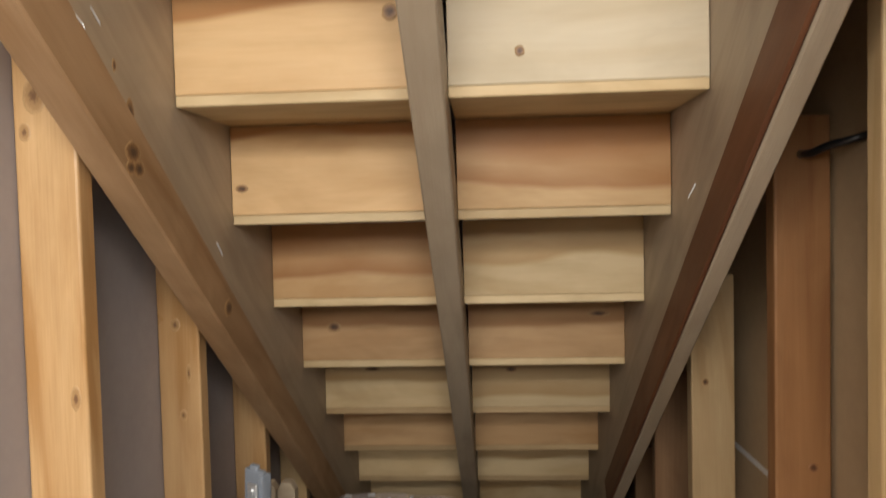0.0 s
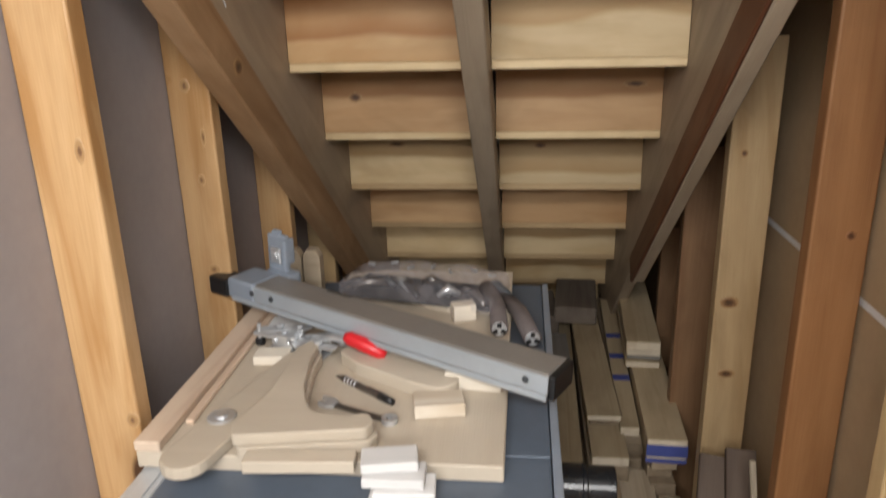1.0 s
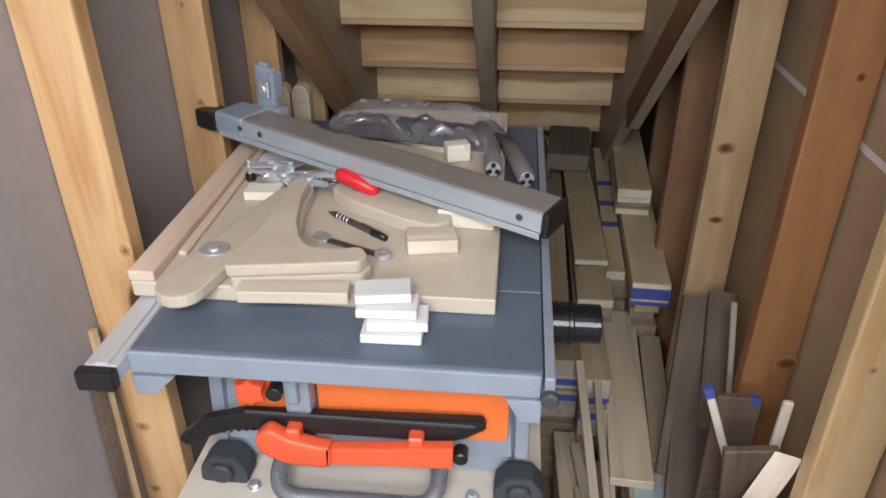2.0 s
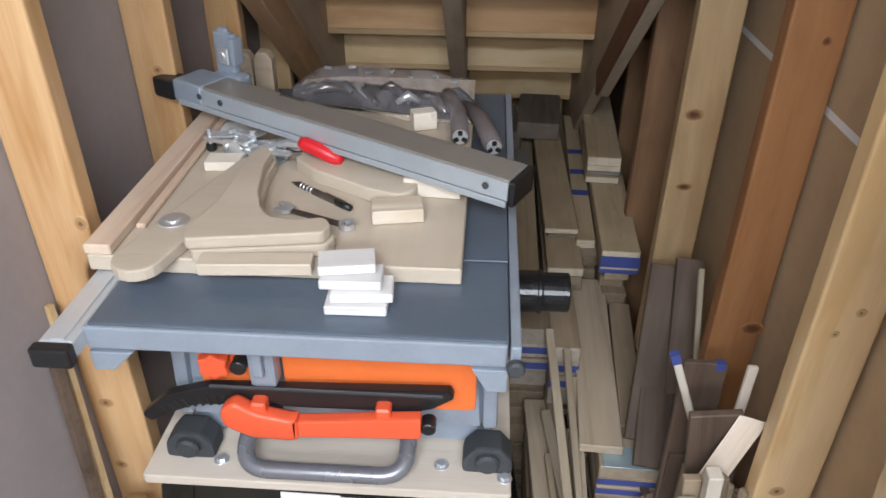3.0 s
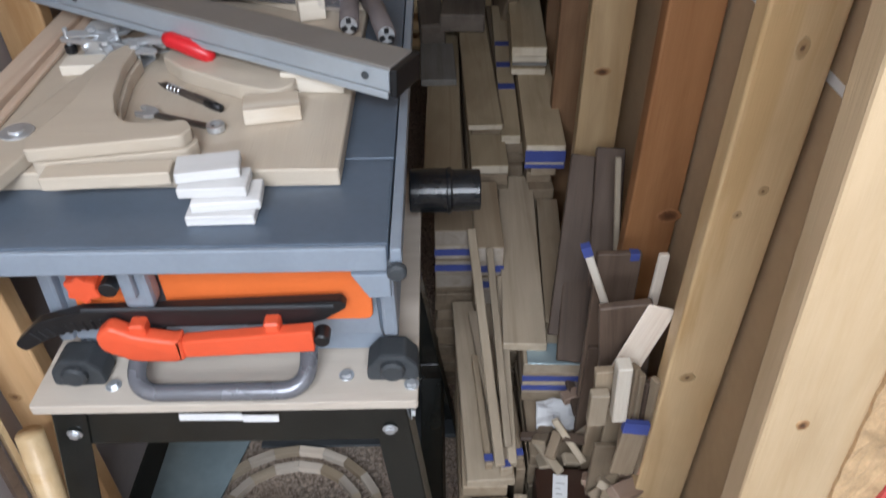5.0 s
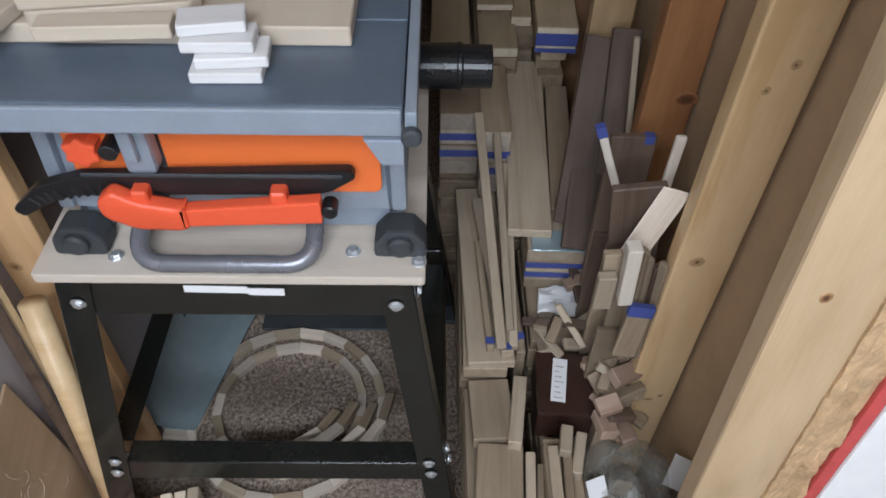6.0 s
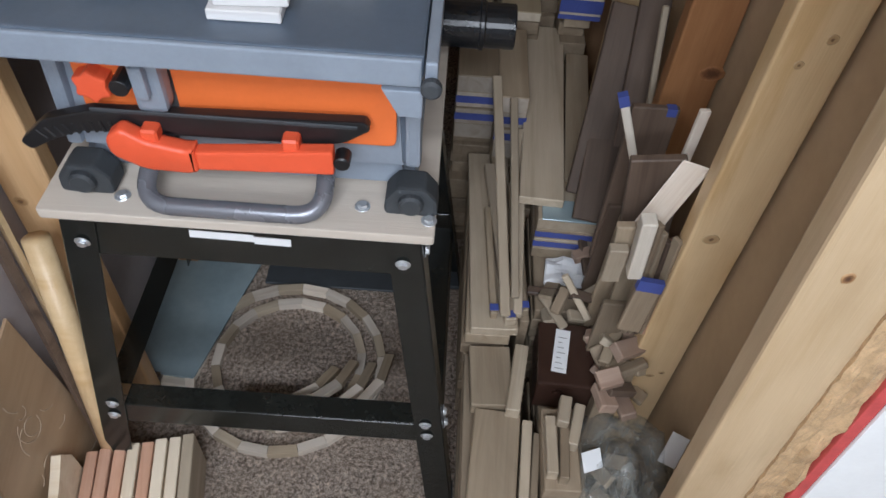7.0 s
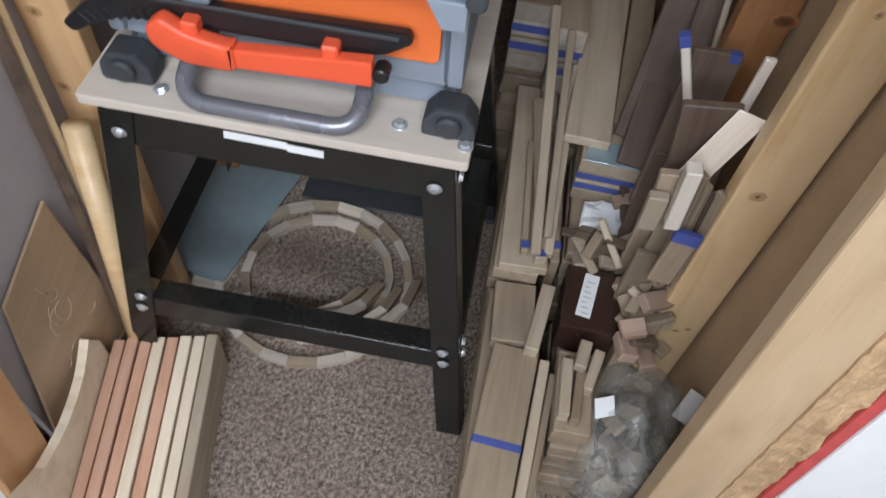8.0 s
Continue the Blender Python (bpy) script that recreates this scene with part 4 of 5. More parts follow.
# behind the fence
tagged(part("tray_board", prism([(-0.300, 1.745), (-0.060, 1.612), (0.066, 1.612), (0.066, 1.825), (-0.220, 1.825), (-0.300, 1.800)], 1.1365, 1.1490, 0.002), MAPLE), "pale board under the plastic package", "board")
pack = thing("tool_package", "clear plastic blister package with dark tools inside", "package", pose(-0.105, 1.690, 1.150, 0, 0, -14))
bm = box(-0.165, 0.165, -0.075, 0.070, 0.0, 0.046, 0.018, 4)
bmesh.ops.subdivide_edges(bm, edges=[e for e in bm.edges if e.calc_length() > 0.05], cuts=14, use_grid_fill=True)
for v in bm.verts:
    v.co.z *= 1 + 0.16 * noise.noise(v.co * 22) + 0.06 * noise.noise(v.co * 60)
    v.co.y += 0.06 * (v.co.x / 0.17) ** 2 * -0.5
shell = part("blister_shell", bm, BLISTER, pack, smooth=True)
shell.visible_shadow = False
prng = random.Random(21)
for k in range(11):
    cx, cy, a = -0.15 + 0.029 * k, prng.uniform(-0.045, 0.035), prng.uniform(-0.9, 0.9)
    h = prng.uniform(0.020, 0.045)
    part("dark_tool", rod([(cx - h * math.cos(a), cy - h * math.sin(a), 0.013), (cx, cy, 0.013 + prng.uniform(0.004, 0.014)), (cx + h * math.cos(a), cy + h * math.sin(a), 0.012)], [0.005, 0.010, 0.006], 10), (BLACK_PLASTIC, DARK_STEEL, RUBBER, STEEL)[k % 4], pack, smooth=True)
part("card", box(-0.17, 0.15, -0.07, 0.06, 0.002, 0.005, 0.0005), RUBBER, pack)
for k in range(7):
    part("silver_clip", box(-0.008, 0.008, -0.003, 0.003, 0, 0.006, 0.001), STEEL, pack, m=pose(-0.14 + 0.045 * k, 0.02 + 0.02 * (k % 2), 0.041, 0, 0, 30 * k))
for x, y, rz in ((0.041, 1.578, 4), (0.091, 1.566, 12)):
    t = thing("tube_clamp", "dark grey tube with a silver patterned end cap", "tube", pose(x, y, 1.155 if x < 0.06 else 1.142, 0, 0, rz), "tubes behind the fence")
    part("tube", rod([(0, -0.075, 0.0), (0, 0.03, 0.004), (-0.02, 0.10, 0.012)], 0.0165, 18), TUBE_BROWN, t, smooth=True)
    cap = part("end_cap", moved(disc_bm(0.0140, 0.004, 20, 0.001), pose(0, -0.076, 0, 90, 0, 0)), STEEL, t, "silver end cap")
    for k in range(3):
        part("slot", box(-0.004, 0.004, -0.002, 0.002, 0.004, 0.013, 0.001), BLACK_PLASTIC, cap, m=pose(0, -0.0785, 0, 0, 120 * k, 0))
slotted = thing("slotted_block", "pale rounded wooden block with a slot standing behind the fence", "wood block", pose(-0.400, 1.80, 1.1115))
part("block", merged(moved(prism(rounded([(-0.042, 0), (-0.003, 0), (-0.003, 0.085), (-0.012, 0.10), (-0.034, 0.10), (-0.042, 0.085)], [0, 0, 0.004, 0.006, 0.012, 0.01], 4), 0, 0.03, 0.002), pose(0, 0, 0, 90, 0, 0)), moved(prism(rounded([(0.001, 0), (0.040, 0), (0.040, 0.085), (0.030, 0.102), (0.010, 0.102), (0.001, 0.085)], [0, 0, 0.01, 0.012, 0.006, 0.004], 4), 0, 0.03, 0.002), pose(0, 0, 0, 90, 0, 0)), box(-0.041, 0.039, -0.028, -0.003, 0, 0.02, 0.001)), OFFCUT_PALE, slotted)

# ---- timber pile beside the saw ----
END_GREY = wood("pale_grey_end_grain", (0.42, 0.37, 0.31), (0.32, 0.27, 0.215), spread=0.3)
# Light on the boards' front ends is painted in with this paler colour.
END_LIT = wood("lit_end_grain", (0.70, 0.62, 0.49), (0.56, 0.47, 0.34), spread=0.2)
LAB = {id(OFFCUT_LIT): "far sawn board of the pile in lit olive-tan with lit-toned ends", id(GREY_WOOD): "flat weathered grey board on the timber pile", id(OFFCUT): "tan sawn oak board in the timber pile", id(OFFCUT_PALE): "pale maple board in the timber pile", id(POPLAR): "grey-brown dusty board in the timber pile", id(WALNUT): "dark walnut board in the timber pile"}


def lay(x0, x1, y0, y1, ztop, T, mat, rz=0.0, tilt=0.0, label=""):
    """A board of the pile, along y, with its top at ztop."""
    ob = board(y1 - y0, x1 - x0, T, pose((x0 + x1) / 2, (y0 + y1) / 2, ztop - T, tilt, 0, 90 + rz), mat, label or LAB[id(mat)], group="timber pile")
    return pale_ends(ob, END_LIT) if mat is OFFCUT_LIT else ob


def tape(owner, x, L, W, T, width=0.022, name="tape_band", mat=None):
    """A band of tape round a board at x along its length."""
    bm = merged(box(x - width / 2, x + width / 2, -W / 2 - 0.0012, W / 2 + 0.0012, -0.0012, 0.0, 0), box(x - width / 2, x + width / 2, -W / 2 - 0.0012, W / 2 + 0.0012, T, T + 0.0012, 0), box(x - width / 2, x + width / 2, -W / 2 - 0.0012, -W / 2, -0.0012, T + 0.0012, 0), box(x - width / 2, x + width / 2, W / 2, W / 2 + 0.0012, -0.0012, T + 0.0012, 0))
    return part(name, bm, mat or BLUE_TAPE, owner, "blue masking tape")


def end_tape(owner, L, W, T, z0, z1):
    """Tape wrapped over the near end of a board."""
    return part("end_tape", box(-L / 2 - 0.0015, -L / 2 + 0.002, -W / 2 - 0.001, W / 2 + 0.001, T * z0, T * z1, 0), BLUE_TAPE, owner, "blue masking tape")


rng = random.Random(11)


def stack(x0, x1, y0, y1, z0, z1, mats, step=0.034, jitter=0.02):
    """Boards piled from z0 up to z1."""
    n = max(1, round((z1 - z0) / step))
    t = (z1 - z0) / n
    made = []
    for i in range(n):
        d = rng.uniform(-jitter, jitter)
        w = rng.uniform(-0.004, 0.004)
        made.append(lay(x0 + w, x1 + w, y0 + d, y1 + d * 0.5, z0 + (i + 1) * t, t - 0.0006, mats[rng.randrange(len(mats))], rng.uniform(-0.5, 0.5)))
    return made


GREYS = (POPLAR, OFFCUT, POPLAR)
stack(0.200, 0.262, 1.94, 3.05, 0.0, 0.55, GREYS)
lay(0.158, 0.258, 1.937, 2.95, 0.58, 0.028, OFFCUT_LIT, -1)
lay(0.136, 0.246, 2.42, 2.69, 0.602, 0.021, GREY_WOOD, 1)
stack(0.268, 0.372, 1.98, 3.05, 0.0, 0.552, GREYS)
lay(0.274, 0.372, 1.967, 2.95, 0.580, 0.026, OFFCUT_LIT, 0)
lay(0.266, 0.360, 2.092, 2.93, 0.630, 0.017, OFFCUT_LIT, 0.5)
lay(0.276, 0.366, 2.125, 2.90, 0.612, 0.031, POPLAR, 0.8)
stack(0.377, 0.428, 2.09, 3.1, 0.0, 0.57, GREYS, jitter=0.01)
b4 = lay(0.377, 0.430, 2.085, 3.02, 0.60, 0.028, OFFCUT_LIT, -2)
for x in (0.615, 0.455, 0.305):
    part("tape_patch", box(-0.5 + x, -0.5 + x + 0.034, -0.0255, 0.0255, 0.028, 0.0292, 0), BLUE_TAPE, b4, "blue masking tape")
stack(0.433, 0.500, 2.0, 3.0, 0.0, 0.56, GREYS)
b2 = lay(0.433, 0.536, 1.977, 2.95, 0.633, 0.036, OFFCUT_LIT, -2.0)
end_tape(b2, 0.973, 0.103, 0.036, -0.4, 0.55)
b2u = lay(0.433, 0.536, 1.982, 2.95, 0.596, 0.034, OFFCUT_LIT, -2.0)
end_tape(b2u, 0.968, 0.103, 0.034, -0.05, 0.3)
for x0, y0, ztop, tk, mt in ((0.424, 2.378, 0.655, 0.021, OFFCUT_LIT), (0.428, 2.392, 0.676, 0.020, GREY_WOOD), (0.424, 2.372, 0.698, 0.021, OFFCUT_LIT), (0.422, 2.365, 0.728, 0.029, OFFCUT_LIT)):
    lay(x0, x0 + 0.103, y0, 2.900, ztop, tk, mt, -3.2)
tagged(part("dark_block", plank_bm(0.30, 0.150, 0.062, 0.006), BARK_WOOD, m=pose(0.285, 2.855, 0.6305, 0, 0, 86)), "grey-brown walnut block on top of the timber pile", "wood block")
tagged(part("dark_block", plank_bm(0.27, 0.085, 0.075, 0.006), BARK_WOOD, m=pose(0.170, 2.845, 0.5815, 0, 0, 93)), "grey-brown walnut block on top of the timber pile", "wood block")
# taped bundles under the dust port
for x0, x1, zt, yy in ((0.176, 0.268, 0.575, 1.70), (0.270, 0.338, 0.555, 1.66)):
    for i in range(4):
        t = 0.045
        top = zt - 0.046 * i
        b = pale_ends(lay(x0, x1, yy + 0.004 * (i % 2), 1.93, top, t, OFFCUT, 0), END_GREY)
        if i in (1, 2):
            end_tape(b, 1.93 - yy - 0.004 * (i % 2), x1 - x0, t, 0.3, 0.72)
    stack(x0, x1, yy + 0.02, 1.93, 0.0, zt - 0.184, GREYS)
# long board at the front of the pile and its neighbours
stack(0.330, 0.425, 1.57, 1.95, 0.0, 0.462, GREYS)
lay(0.337, 0.430, 1.420, 2.06, 0.486, 0.022, OFFCUT_PALE, -3.2)
stack(0.440, 0.490, 1.58, 1.97, 0.0, 0.44, GREYS)
lay(0.436, 0.492, 1.50, 1.97, 0.470, 0.024, OFFCUT, -4)
# narrow boards beside the stand
stack(0.224, 0.315, 1.20, 1.68, 0.0, 0.326, GREYS)
n8 = lay(0.226, 0.322, 1.182, 1.70, 0.350, 0.022, OFFCUT_PALE, 2.0)
for k, (dx, w, y0, y1, rz) in enumerate(((0.272, 0.014, 1.205, 1.50, 3), (0.290, 0.024, 1.19, 1.64, 6), (0.309, 0.016, 1.215, 1.69, 8), (0.324, 0.018, 1.21, 1.58, 1))):
    s8 = lay(dx - w / 2, dx + w / 2, y0, y1, 0.372 + 0.003 * (k % 2), 0.021 + 0.003 * (k % 2), OFFCUT_PALE if k % 2 else OFFCUT, rz, label="thin pale wooden strip with a blue tape tab")
    part("tape_tab", box(-(y1 - y0) / 2 + 0.004, -(y1 - y0) / 2 + 0.020, -0.009, 0.009, 0.0245, 0.0256, 0), BLUE_TAPE, s8, "blue masking tape")
knot(n8, pose(0.247, 1.60, 0.3503), 0.008, 0.014)
lay(0.330, 0.350, 1.22, 1.60, 0.33, 0.33, POPLAR, 2)
# low boards by the carpet edge
stack(0.232, 0.322, 0.77, 1.17, 0.0, 0.262, GREYS)
n9 = lay(0.238, 0.326, 0.640, 1.035, 0.292, 0.028, OFFCUT, -4)
tape(n9, 0.0, 0.395, 0.088, 0.028, 0.014)
lay(0.240, 0.322, 1.040, 1.175, 0.300, 0.036, OFFCUT, 3)
lay(0.318, 0.345, 1.02, 1.17, 0.322, 0.055, OFFCUT_PALE, -8)
lay(0.333, 0.352, 0.72, 1.02, 0.290, 0.05, OFFCUT_PALE, -4)
lay(0.354, 0.368, 0.74, 1.00, 0.280, 0.06, OFFCUT, -5)
stack(0.333, 0.368, 0.75, 1.02, 0.0, 0.215, GREYS, jitter=0.005)
lay(0.376, 0.396, 0.889, 1.000, 0.352, 0.03, OFFCUT_PALE, 0)
lay(0.401, 0.418, 0.882, 1.000, 0.350, 0.03, OFFCUT, -3)
lay(0.398, 0.420, 0.975, 1.030, 0.375, 0.024, OFFCUT_PALE, -10)
lay(0.424, 0.444, 0.945, 1.030, 0.350, 0.03, OFFCUT_PALE, -14)
stack(0.374, 0.440, 0.87, 1.03, 0.262, 0.322, GREYS, jitter=0.004)
stack(0.380, 0.462, 0.86, 1.20, 0.0, 0.258, GREYS, jitter=0.006)
# taped bundle with a glass sheet on it
stack(0.368, 0.500, 1.245, 1.54, 0.0, 0.335, GREYS, jitter=0.004)
for i in range(4):
    b = lay(0.364, 0.510, 1.385, 1.550, 0.370 + 0.030 * i, 0.0295, OFFCUT_PALE if i % 2 else OFFCUT, -2)
    if i in (1, 2):
        end_tape(b, 0.165, 0.146, 0.0295, 0.25, 0.75)
sheet = tagged(part("glass_sheet", box(-0.070, 0.070, -0.030, 0.030, 0, 0.004, 0.001), SHEET_BLUE, m=pose(0.440, 1.412, 0.4605, 0, 0, -2)), "pale blue-green glass offcut on a taped bundle", "glass sheet")
bm = box(-0.060, 0.060, -0.035, 0.035, 0, 0.012, 0.003)
bmesh.ops.subdivide_edges(bm, edges=[e for e in bm.edges if e.calc_length() > 0.03], cuts=6, use_grid_fill=True)
for v in bm.verts:
    v.co.z += 0.012 * noise.noise(v.co * 40)
    v.co.y += 0.010 * noise.noise(v.co * 25)
tagged(part("crumpled_wrap", bm, PAPER, m=pose(0.450, 1.340, 0.342, 0, 0, -6)), "crumpled white paper wrap lying on the pile", "paper")

# dark brown wrapped box with a white label
bx = thing("wrapped_box", "dark brown box in clear wrap with a white label", "box", pose(0.425, 1.140, 0.2585, 0, 0, -3))
part("box_body", box(-0.056, 0.056, -0.075, 0.070, 0.0, 0.088, 0.005, 2), BOX_BROWN, bx)
lab = part("label_sticker", box(-0.026, 0.003, -0.048, 0.052, 0.0882, 0.0890, 0), PAPER, bx, "white printed label", m=pose(0, 0, 0, 0, 0, -6))
for k in range(7):
    part("print_bar", box(-0.020, -0.003 - 0.004 * (k % 3), -0.040 + 0.012 * k, -0.0386 + 0.012 * k, 0.0891, 0.0894, 0), FENCE_TOP, lab)

# upright offcuts leaning against the studs
def upright(foot, top, W, T, mat, label, wide=(1, 0, 0), tip=False):
    """A board whose axis runs from foot to top, its broad side along wide."""
    a, b = Vector(foot), Vector(top)
    L = (b - a).length
    ax = (b - a).normalized()
    side = (Vector(wide) - ax * ax.dot(Vector(wide))).normalized()
    face = ax.cross(side)
    m = Matrix((ax, side, face)).transposed().to_4x4()
    m.translation = (a + b) / 2
    ob = board(L, W, T, m @ Matrix.Translation((0, 0, -T / 2)), mat, label, "leaning_offcut", "offcut", "leaning offcuts")
    if tip:
        part("tape_tip", box(L / 2 - 0.020, L / 2 + 0.001, -W / 2 - 0.001, W / 2 + 0.001, -0.001, T + 0.001, 0), BLUE_TAPE, ob, "blue masking tape")
    return ob


upright((0.455, 1.440, 0.485), (0.517, 1.705, 0.770), 0.080, 0.016, WALNUT, "dark walnut board leaning in the timber pile")
upright((0.520, 1.400, 0.420), (0.556, 1.690, 0.800), 0.062, 0.016, WALNUT, "dark walnut board leaning against the studs")
upright((0.470, 1.380, 0.470), (0.500, 1.560, 0.600), 0.085, 0.016, WALNUT, "dark walnut board leaning in the timber pile")
upright((0.560, 1.410, 0.420), (0.538, 1.560, 0.860), 0.012, 0.010, OFFCUT_PALE, "thin pale strip leaning against a stud")
upright((0.535, 1.275, 0.580), (0.428, 1.283, 0.864), 0.014, 0.012, WHITE_WOOD, "pale thin strip with a blue taped tip", tip=True)
upright((0.515, 1.200, 0.560), (0.472, 1.163, 0.847), 0.082, 0.014, WALNUT, "dark walnut offcut standing on end")
upright((0.462, 1.146, 0.630), (0.527, 1.152, 0.848), 0.048, 0.004, RINGWOOD, "whitish board leaning in front of dark offcuts")
upright((0.545, 1.250, 0.560), (0.549, 1.250, 0.872), 0.017, 0.010, RINGWOOD, "whitish strip standing on end against the stud")
gb = upright((0.500, 1.310, 0.450), (0.500, 1.325, 0.815), 0.078, 0.014, WALNUT, "dark offcut with a blue tape patch standing on end")
part("tape_patch", box(0.168, 0.183, 0.018, 0.034, -0.0008, 0.0148, 0), BLUE_TAPE, gb, "blue masking tape")
upright((0.474, 1.098, 0.655), (0.464, 1.092, 0.790), 0.023, 0.026, WHITE_WOOD, "white square stick standing on end")
upright((0.443, 1.110, 0.625), (0.440, 1.105, 0.708), 0.030, 0.018, OFFCUT_PALE, "pale notched offcut standing in the pile")
upright((0.456, 1.128, 0.640), (0.448, 1.130, 0.735), 0.030, 0.016, OFFCUT, "tan offcut standing in the pile")
upright((0.488, 1.066, 0.545), (0.503, 1.085, 0.655), 0.040, 0.010, POPLAR, "grey-brown board with a blue taped top leaning in the pile", tip=True)
for k, (xa, xb, yb, zt, w, mt) in enumerate(((0.500, 0.492, 1.118, 0.755, 0.010, POPLAR), (0.512, 0.505, 1.125, 0.730, 0.012, OFFCUT), (0.522, 0.520, 1.130, 0.705, 0.012, WALNUT), (0.530, 0.532, 1.120, 0.720, 0.010, OFFCUT), (0.534, 0.538, 1.145, 0.690, 0.012, REDWOOD))):
    upright((xa, 1.110, 0.480), (xb, yb, zt), w, 0.018, mt, "thin offcut standing on end beside the stud", (0.8, 0.5, 0))
for k in range(14):
    xa, ya = 0.486 + 0.013 * (k % 5), 1.150 + 0.015 * k
    upright((xa, ya, 0.0), (xa + 0.004, ya + 0.006, 0.50 + 0.05 * ((k * 7) % 4)), 0.050 - 0.004 * (k % 3), 0.013, (POPLAR, OFFCUT, WALNUT, POPLAR)[k % 4], "dusty offcut standing on end in the pile")
for x, y, z, L, rz, ry in ((0.515, 1.100, 0.425, 0.060, 30, 15), (0.488, 1.055, 0.395, 0.045, 15, -10), (0.482, 1.030, 0.360, 0.055, 100, 10), (0.500, 1.075, 0.350, 0.070, 75, 5)):
    board(L, 0.034, 0.022, pose(x, y, z, 12, ry, rz), PINKISH, "small pinkish wood block in the timber pile", "wood_scrap", "wood scrap", "wood scraps")
upright((0.500, 1.075, 0.0), (0.512, 1.085, 0.40), 0.055, 0.030, POPLAR, "dusty offcut standing on end in the pile")
upright((0.488, 1.040, 0.0), (0.490, 1.045, 0.35), 0.040, 0.030, POPLAR, "dusty offcut standing on end in the pile")
upright((0.470, 1.215, 0.360), (0.405, 1.235, 0.470), 0.014, 0.010, OFFCUT_PALE, "thin pale strip lying across the pile")
for x0, y0, z0, x1, y1, z1, w in ((0.300, 1.190, 0.385, 0.262, 1.690, 0.585, 0.020), (0.318, 1.225, 0.400, 0.302, 1.650, 0.560, 0.016), (0.326, 1.205, 0.370, 0.330, 1.640, 0.480, 0.018)):
    upright((x0, y0, z0), (x1, y1, z1), w, 0.014, OFFCUT_PALE, "thin pale strip leaning on the taped bundle")
for k in range(26):
    x, y = rng.uniform(0.385, 0.53), rng.uniform(1.02, 1.36)
    if 0.36 < x < 0.49 and 1.05 < y < 1.23:
        x += 0.10
    mat = (OFFCUT_PALE, OFFCUT, PINKISH, WALNUT, POPLAR)[k % 5]
    L = rng.uniform(0.05, 0.13)
    board(L, rng.uniform(0.014, 0.035), rng.uniform(0.010, 0.022), pose(min(x, 0.53), y, 0.30 + rng.uniform(0.0, 0.10), rng.uniform(-25, 25), rng.uniform(-35, 35), rng.uniform(0, 180)), mat, "small wood scrap heaped in the timber pile", "wood_scrap", "wood scrap", "wood scraps")

# clear bag of scraps at the foot of the studs
bag = thing("scrap_bag", "clear plastic bag of wood scraps slumped on the floor", "plastic bag", pose(0.522, 0.930, 0.0))
bm = bmesh.new()
bmesh.ops.create_icosphere(bm, subdivisions=4, radius=1)
for v in bm.verts:
    d = v.co.normalized()
    k = 1 + 0.22 * noise.noise(d * 2.1) + 0.09 * noise.noise(d * 6.0 + Vector((3, 1, 2)))
    v.co = Vector((min(0.108, d.x * 0.112 * k), max(-0.138, min(0.150, d.y * 0.138 * k)), max(0.003, 0.185 + d.z * 0.190 * k)))
film = part("bag_film", bm, FILM, bag, smooth=True)
film.visible_shadow = False
for k in range(46):
    mat = (POPLAR, OFFCUT_PALE, POPLAR, OFFCUT, WALNUT)[k % 5]
    a, r, h = rng.uniform(0, 6.28), rng.uniform(0.02, 0.082), rng.uniform(0.03, 0.245)
    part("scrap", box(-0.022, 0.022, -0.014, 0.014, -0.005, 0.005, 0.001), mat, bag, m=pose(r * math.cos(a), r * math.sin(a) * 1.2, h, rng.uniform(0, 180), rng.uniform(0, 180), rng.uniform(0, 180)))
part("paper_tag", box(-0.02, 0.02, -0.0006, 0.0006, -0.018, 0.018, 0), PAPER, bag, "white paper tag", m=pose(-0.065, -0.01, 0.345, -50, 10, 25))
part("paper_tag", box(-0.018, 0.018, -0.0006, 0.0006, -0.03, 0.03, 0), PAPER, bag, "white paper tag", m=pose(0.085, 0.02, 0.345, -50, 20, -15))

# ---- floor under and before the stand ----
def ring(cx, cy, r, n, z, mats, label, start=0.0, sweep=2 * math.pi, tilt=(0, 0)):
    """Wooden segments glued end to end into a ring."""
    t = thing("segment_ring", label, "wood ring", pose(cx, cy, z, tilt[0], tilt[1], 0), "segment rings")
    step = 2 * math.pi / n
    L = 2 * r * math.tan(step / 2)
    me = to_mesh("segment", merged(prism([(-L / 2 * 1.04, 0.0105), (L / 2 * 1.04, 0.0105), (L / 2 * 0.94, -0.0105), (-L / 2 * 0.94, -0.0105)], 0, 0.020, 0.001)))
    kinds = [me, me.copy(), me.copy()]
    for one, mat in zip(kinds, mats):
        one.materials.append(mat)
    for k in range(int(round(sweep / step))):
        a = start + k * step
        part("segment", kinds[(0, 1, 0, 2, 0, 0, 1)[k % 7]], None, t, m=pose(r * math.cos(a), r * math.sin(a), 0.0, 0, 0, math.degrees(a) - 90))
    return t


ring(-0.185, 1.272, 0.226, 22, 0.001, (RINGWOOD, OFFCUT_PALE, OFFCUT), "ring of pale glued wood segments lying on the carpet")
ring(-0.180, 1.280, 0.172, 18, 0.0012, (RINGWOOD, OFFCUT_PALE, OFFCUT), "smaller ring of glued wood segments lying inside the larger one")
for k in range(4):
    ring(-0.215 + 0.030 * k, 1.315 - 0.008 * k, 0.160 + 0.008 * k, 16, 0.0222 + 0.0206 * (k % 2), (RINGWOOD, OFFCUT_PALE, OFFCUT), "open arc of glued wood segments lying on the rings", start=-1.75 + 0.12 * k, sweep=1.57)
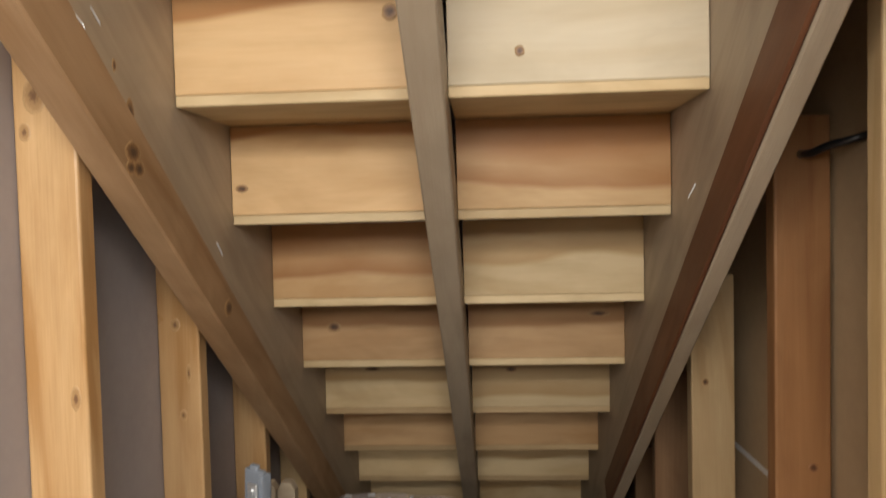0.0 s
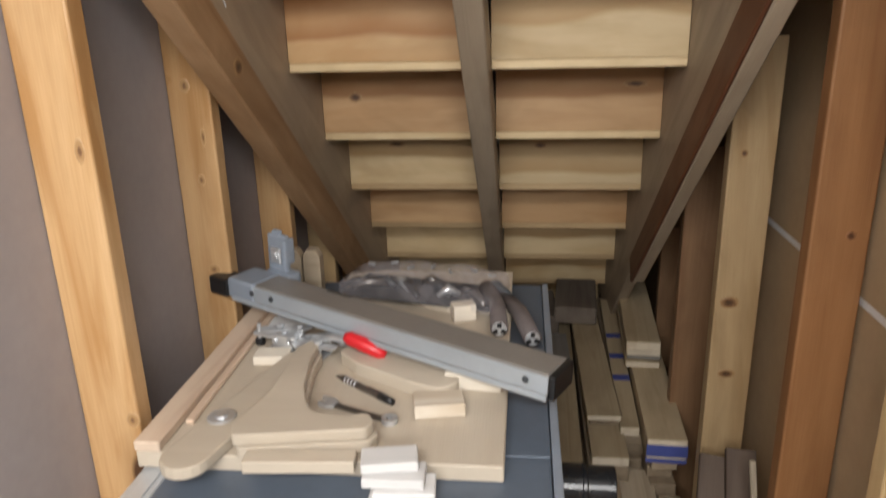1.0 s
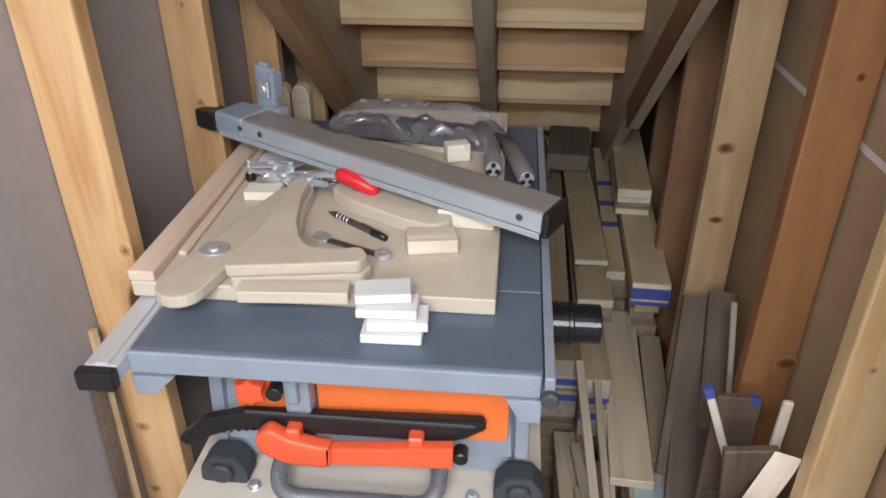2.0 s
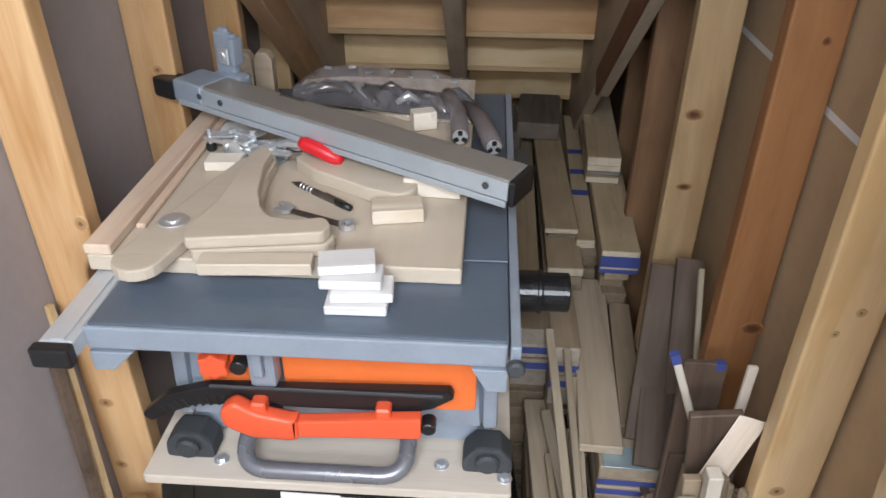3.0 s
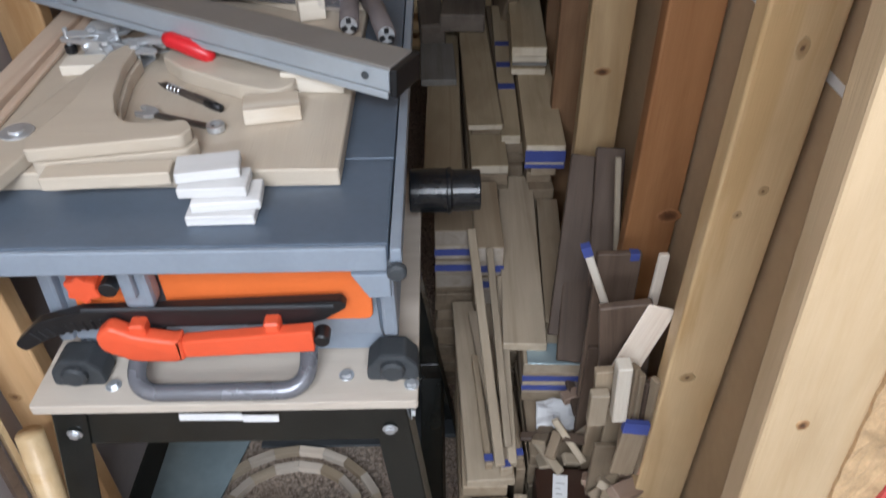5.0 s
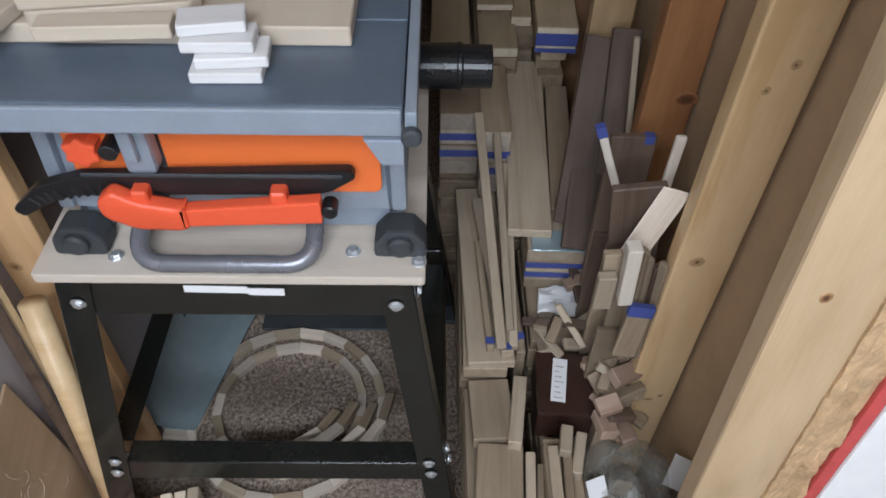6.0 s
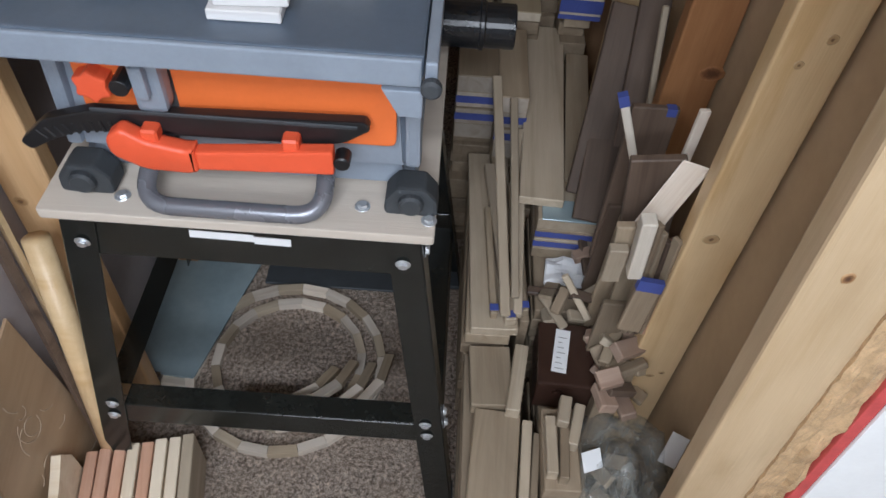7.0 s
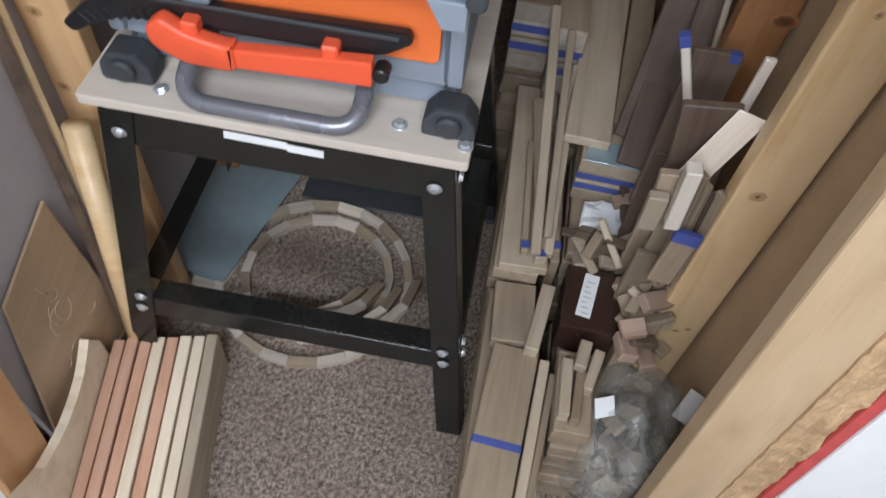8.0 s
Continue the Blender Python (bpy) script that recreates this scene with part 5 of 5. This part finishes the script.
SHEET = [(-0.472, 1.216), (-0.394, 1.208), (-0.300, 1.600), (-0.474, 1.600), (-0.474, 1.560), (-0.555, 1.560), (-0.555, 1.222), (-0.472, 1.222)]
tagged(part("blue_sheet", prism(SHEET, 0.016, 0.022, 0.001), SHEET_BLUE), "pale blue-grey sheet lying under the stand", "sheet")
tagged(part("sheet_support", prism([(-0.468, 1.196), (-0.396, 1.190), (-0.330, 1.540), (-0.468, 1.540)], 0.001, 0.0155, 0.002), WHITE_WOOD), "pale board under the blue-grey sheet", "board")
# Thin dark grey sheet covering the carpet behind the rings.
tagged(part("dark_mat", plank_bm(0.42, 0.46, 0.008, 0.003), RUBBER, m=pose(-0.06, 1.725, 0.0005, 0, 0, 90)), "thin dark grey sheet on the carpet behind the rings", "mat")

COL = (REDWOOD, REDWOOD, REDWOOD, CREAM_WOOD, REDWOOD, CREAM_WOOD, CREAM_WOOD, OFFCUT_PALE)
for k, mat in enumerate(COL):
    u = k / 7
    lab = "reddish planed wood strip standing on edge" if mat is REDWOOD else "pale planed wood strip standing on edge"
    board(0.62, 0.128 + 0.008 * (k % 2), 0.0226, Matrix.Translation((-0.452 + 0.182 * u, 0.662 + 0.050 * u, 0.0690)) @ pose(0, 0, 0, 0, 0, 90 + 10.5) @ pose(0, 0, 0, 90, 0, 0) @ Matrix.Translation((0, 0, -0.012)), mat, lab, "wood_strip", "wood strip", "strips on the carpet")

dowel = tagged(part("round_dowel", rod([(-0.478, 0.965, 0.0), (-0.488, 1.095, 0.64)], 0.022, 20), PINE_PALE, smooth=True), "pale round wooden dowel leaning at the stud", "dowel")
hl, ht, hbm = Vector((-0.552, 0.840, 0.460)), Vector((-0.552, 1.019, 0.520)), Vector((-0.537, 0.764, 0.130))
hu = (ht - hl).normalized()
hv = ((hbm - hl) - hu * (hbm - hl).dot(hu)).normalized()
hm = Matrix((hu, hv, hu.cross(hv))).transposed().to_4x4()
hm.translation = hl
hb = tagged(part("hardboard_panel", prism([(0.0, 0.0), (0.187, 0.0), (0.060, 0.44), (-0.250, 0.37)], -0.003, 0.003, 0.001), HARDBOARD, m=hm), "brown hardboard panel with scuffs leaning on the wall", "panel")
SCUFF = plain("pale_scuff", (0.43, 0.335, 0.24), 0.5, vary=0.3, scale=60)
part("score_line", rod([(-0.215, 0.275, -0.003), (-0.09, 0.335, -0.0031), (0.045, 0.405, -0.003)], 0.0012, 6), SCUFF, hb, "pale scored line")
for cx, cy, r, a0, a1 in ((0.030, 0.150, 0.026, 0.3, 4.6), (0.034, 0.156, 0.017, 2.0, 5.9), (0.075, 0.080, 0.030, 2.6, 3.7), (0.060, 0.230, 0.020, 1.0, 2.4), (0.020, 0.175, 0.034, 3.2, 4.9), (0.050, 0.110, 0.012, 0.0, 3.0), (-0.02, 0.270, 0.030, 4.4, 5.6), (0.09, 0.170, 0.025, 1.9, 3.2), (-0.06, 0.220, 0.018, 0.4, 1.7)):
    part("scuff", rod([(cx + r * math.cos(a0 + (a1 - a0) * i / 10), cy + 1.4 * r * math.sin(a0 + (a1 - a0) * i / 10), -0.003) for i in range(11)], 0.0011, 6), SCUFF, hb, "pale scuff mark")
tagged(part("thin_strip", rod([(-0.487, 1.010, 0.0), (-0.552, 1.140, 1.02)], 0.007, 4), PINE_PALE), "thin pale strip leaning in the corner", "wood strip")
tagged(part("thin_strip", rod([(-0.500, 0.985, 0.0), (-0.549, 1.110, 0.98)], 0.010, 4), WALNUT), "thin dark strip leaning in the corner", "wood strip")
out = [(0.500, 0.0), (0.940, 0.0), (0.936, 0.190), (0.912, 0.238), (0.885, 0.226), (0.845, 0.214), (0.800, 0.214), (0.750, 0.222), (0.703, 0.238), (0.655, 0.262), (0.605, 0.305), (0.560, 0.350), (0.500, 0.420)]
out = [(a - 0.612, b) for a, b in out]
tagged(part("curved_board", moved(prism(out, -0.009, 0.009, 0.001), Matrix(((0, 0, 1, 0), (1, 0, 0, 0), (0, 1, 0, 0), (0, 0, 0, 1)))), CREAM_WOOD, m=pose(-0.466, 0.612, 0.001, 0, 0, 10.8)), "beige board with a curved sawn edge", "board")
upright((-0.492, 0.610, 0.0), (-0.536, 0.745, 0.72), 0.105, 0.018, ORANGE_PINE, "pale orange pine board leaning by the wall", (0, 1, 0))
cable = tagged(part("black_cable", rod(bend([(0.580, 1.432, 1.872), (0.585, 1.405, 1.870), (0.600, 1.38, 1.880), (0.638, 1.33, 1.890)], 0.012, 4), 0.0065, 10), BLACK_PLASTIC, smooth=True), "short black cable coming out of the stud", "cable")
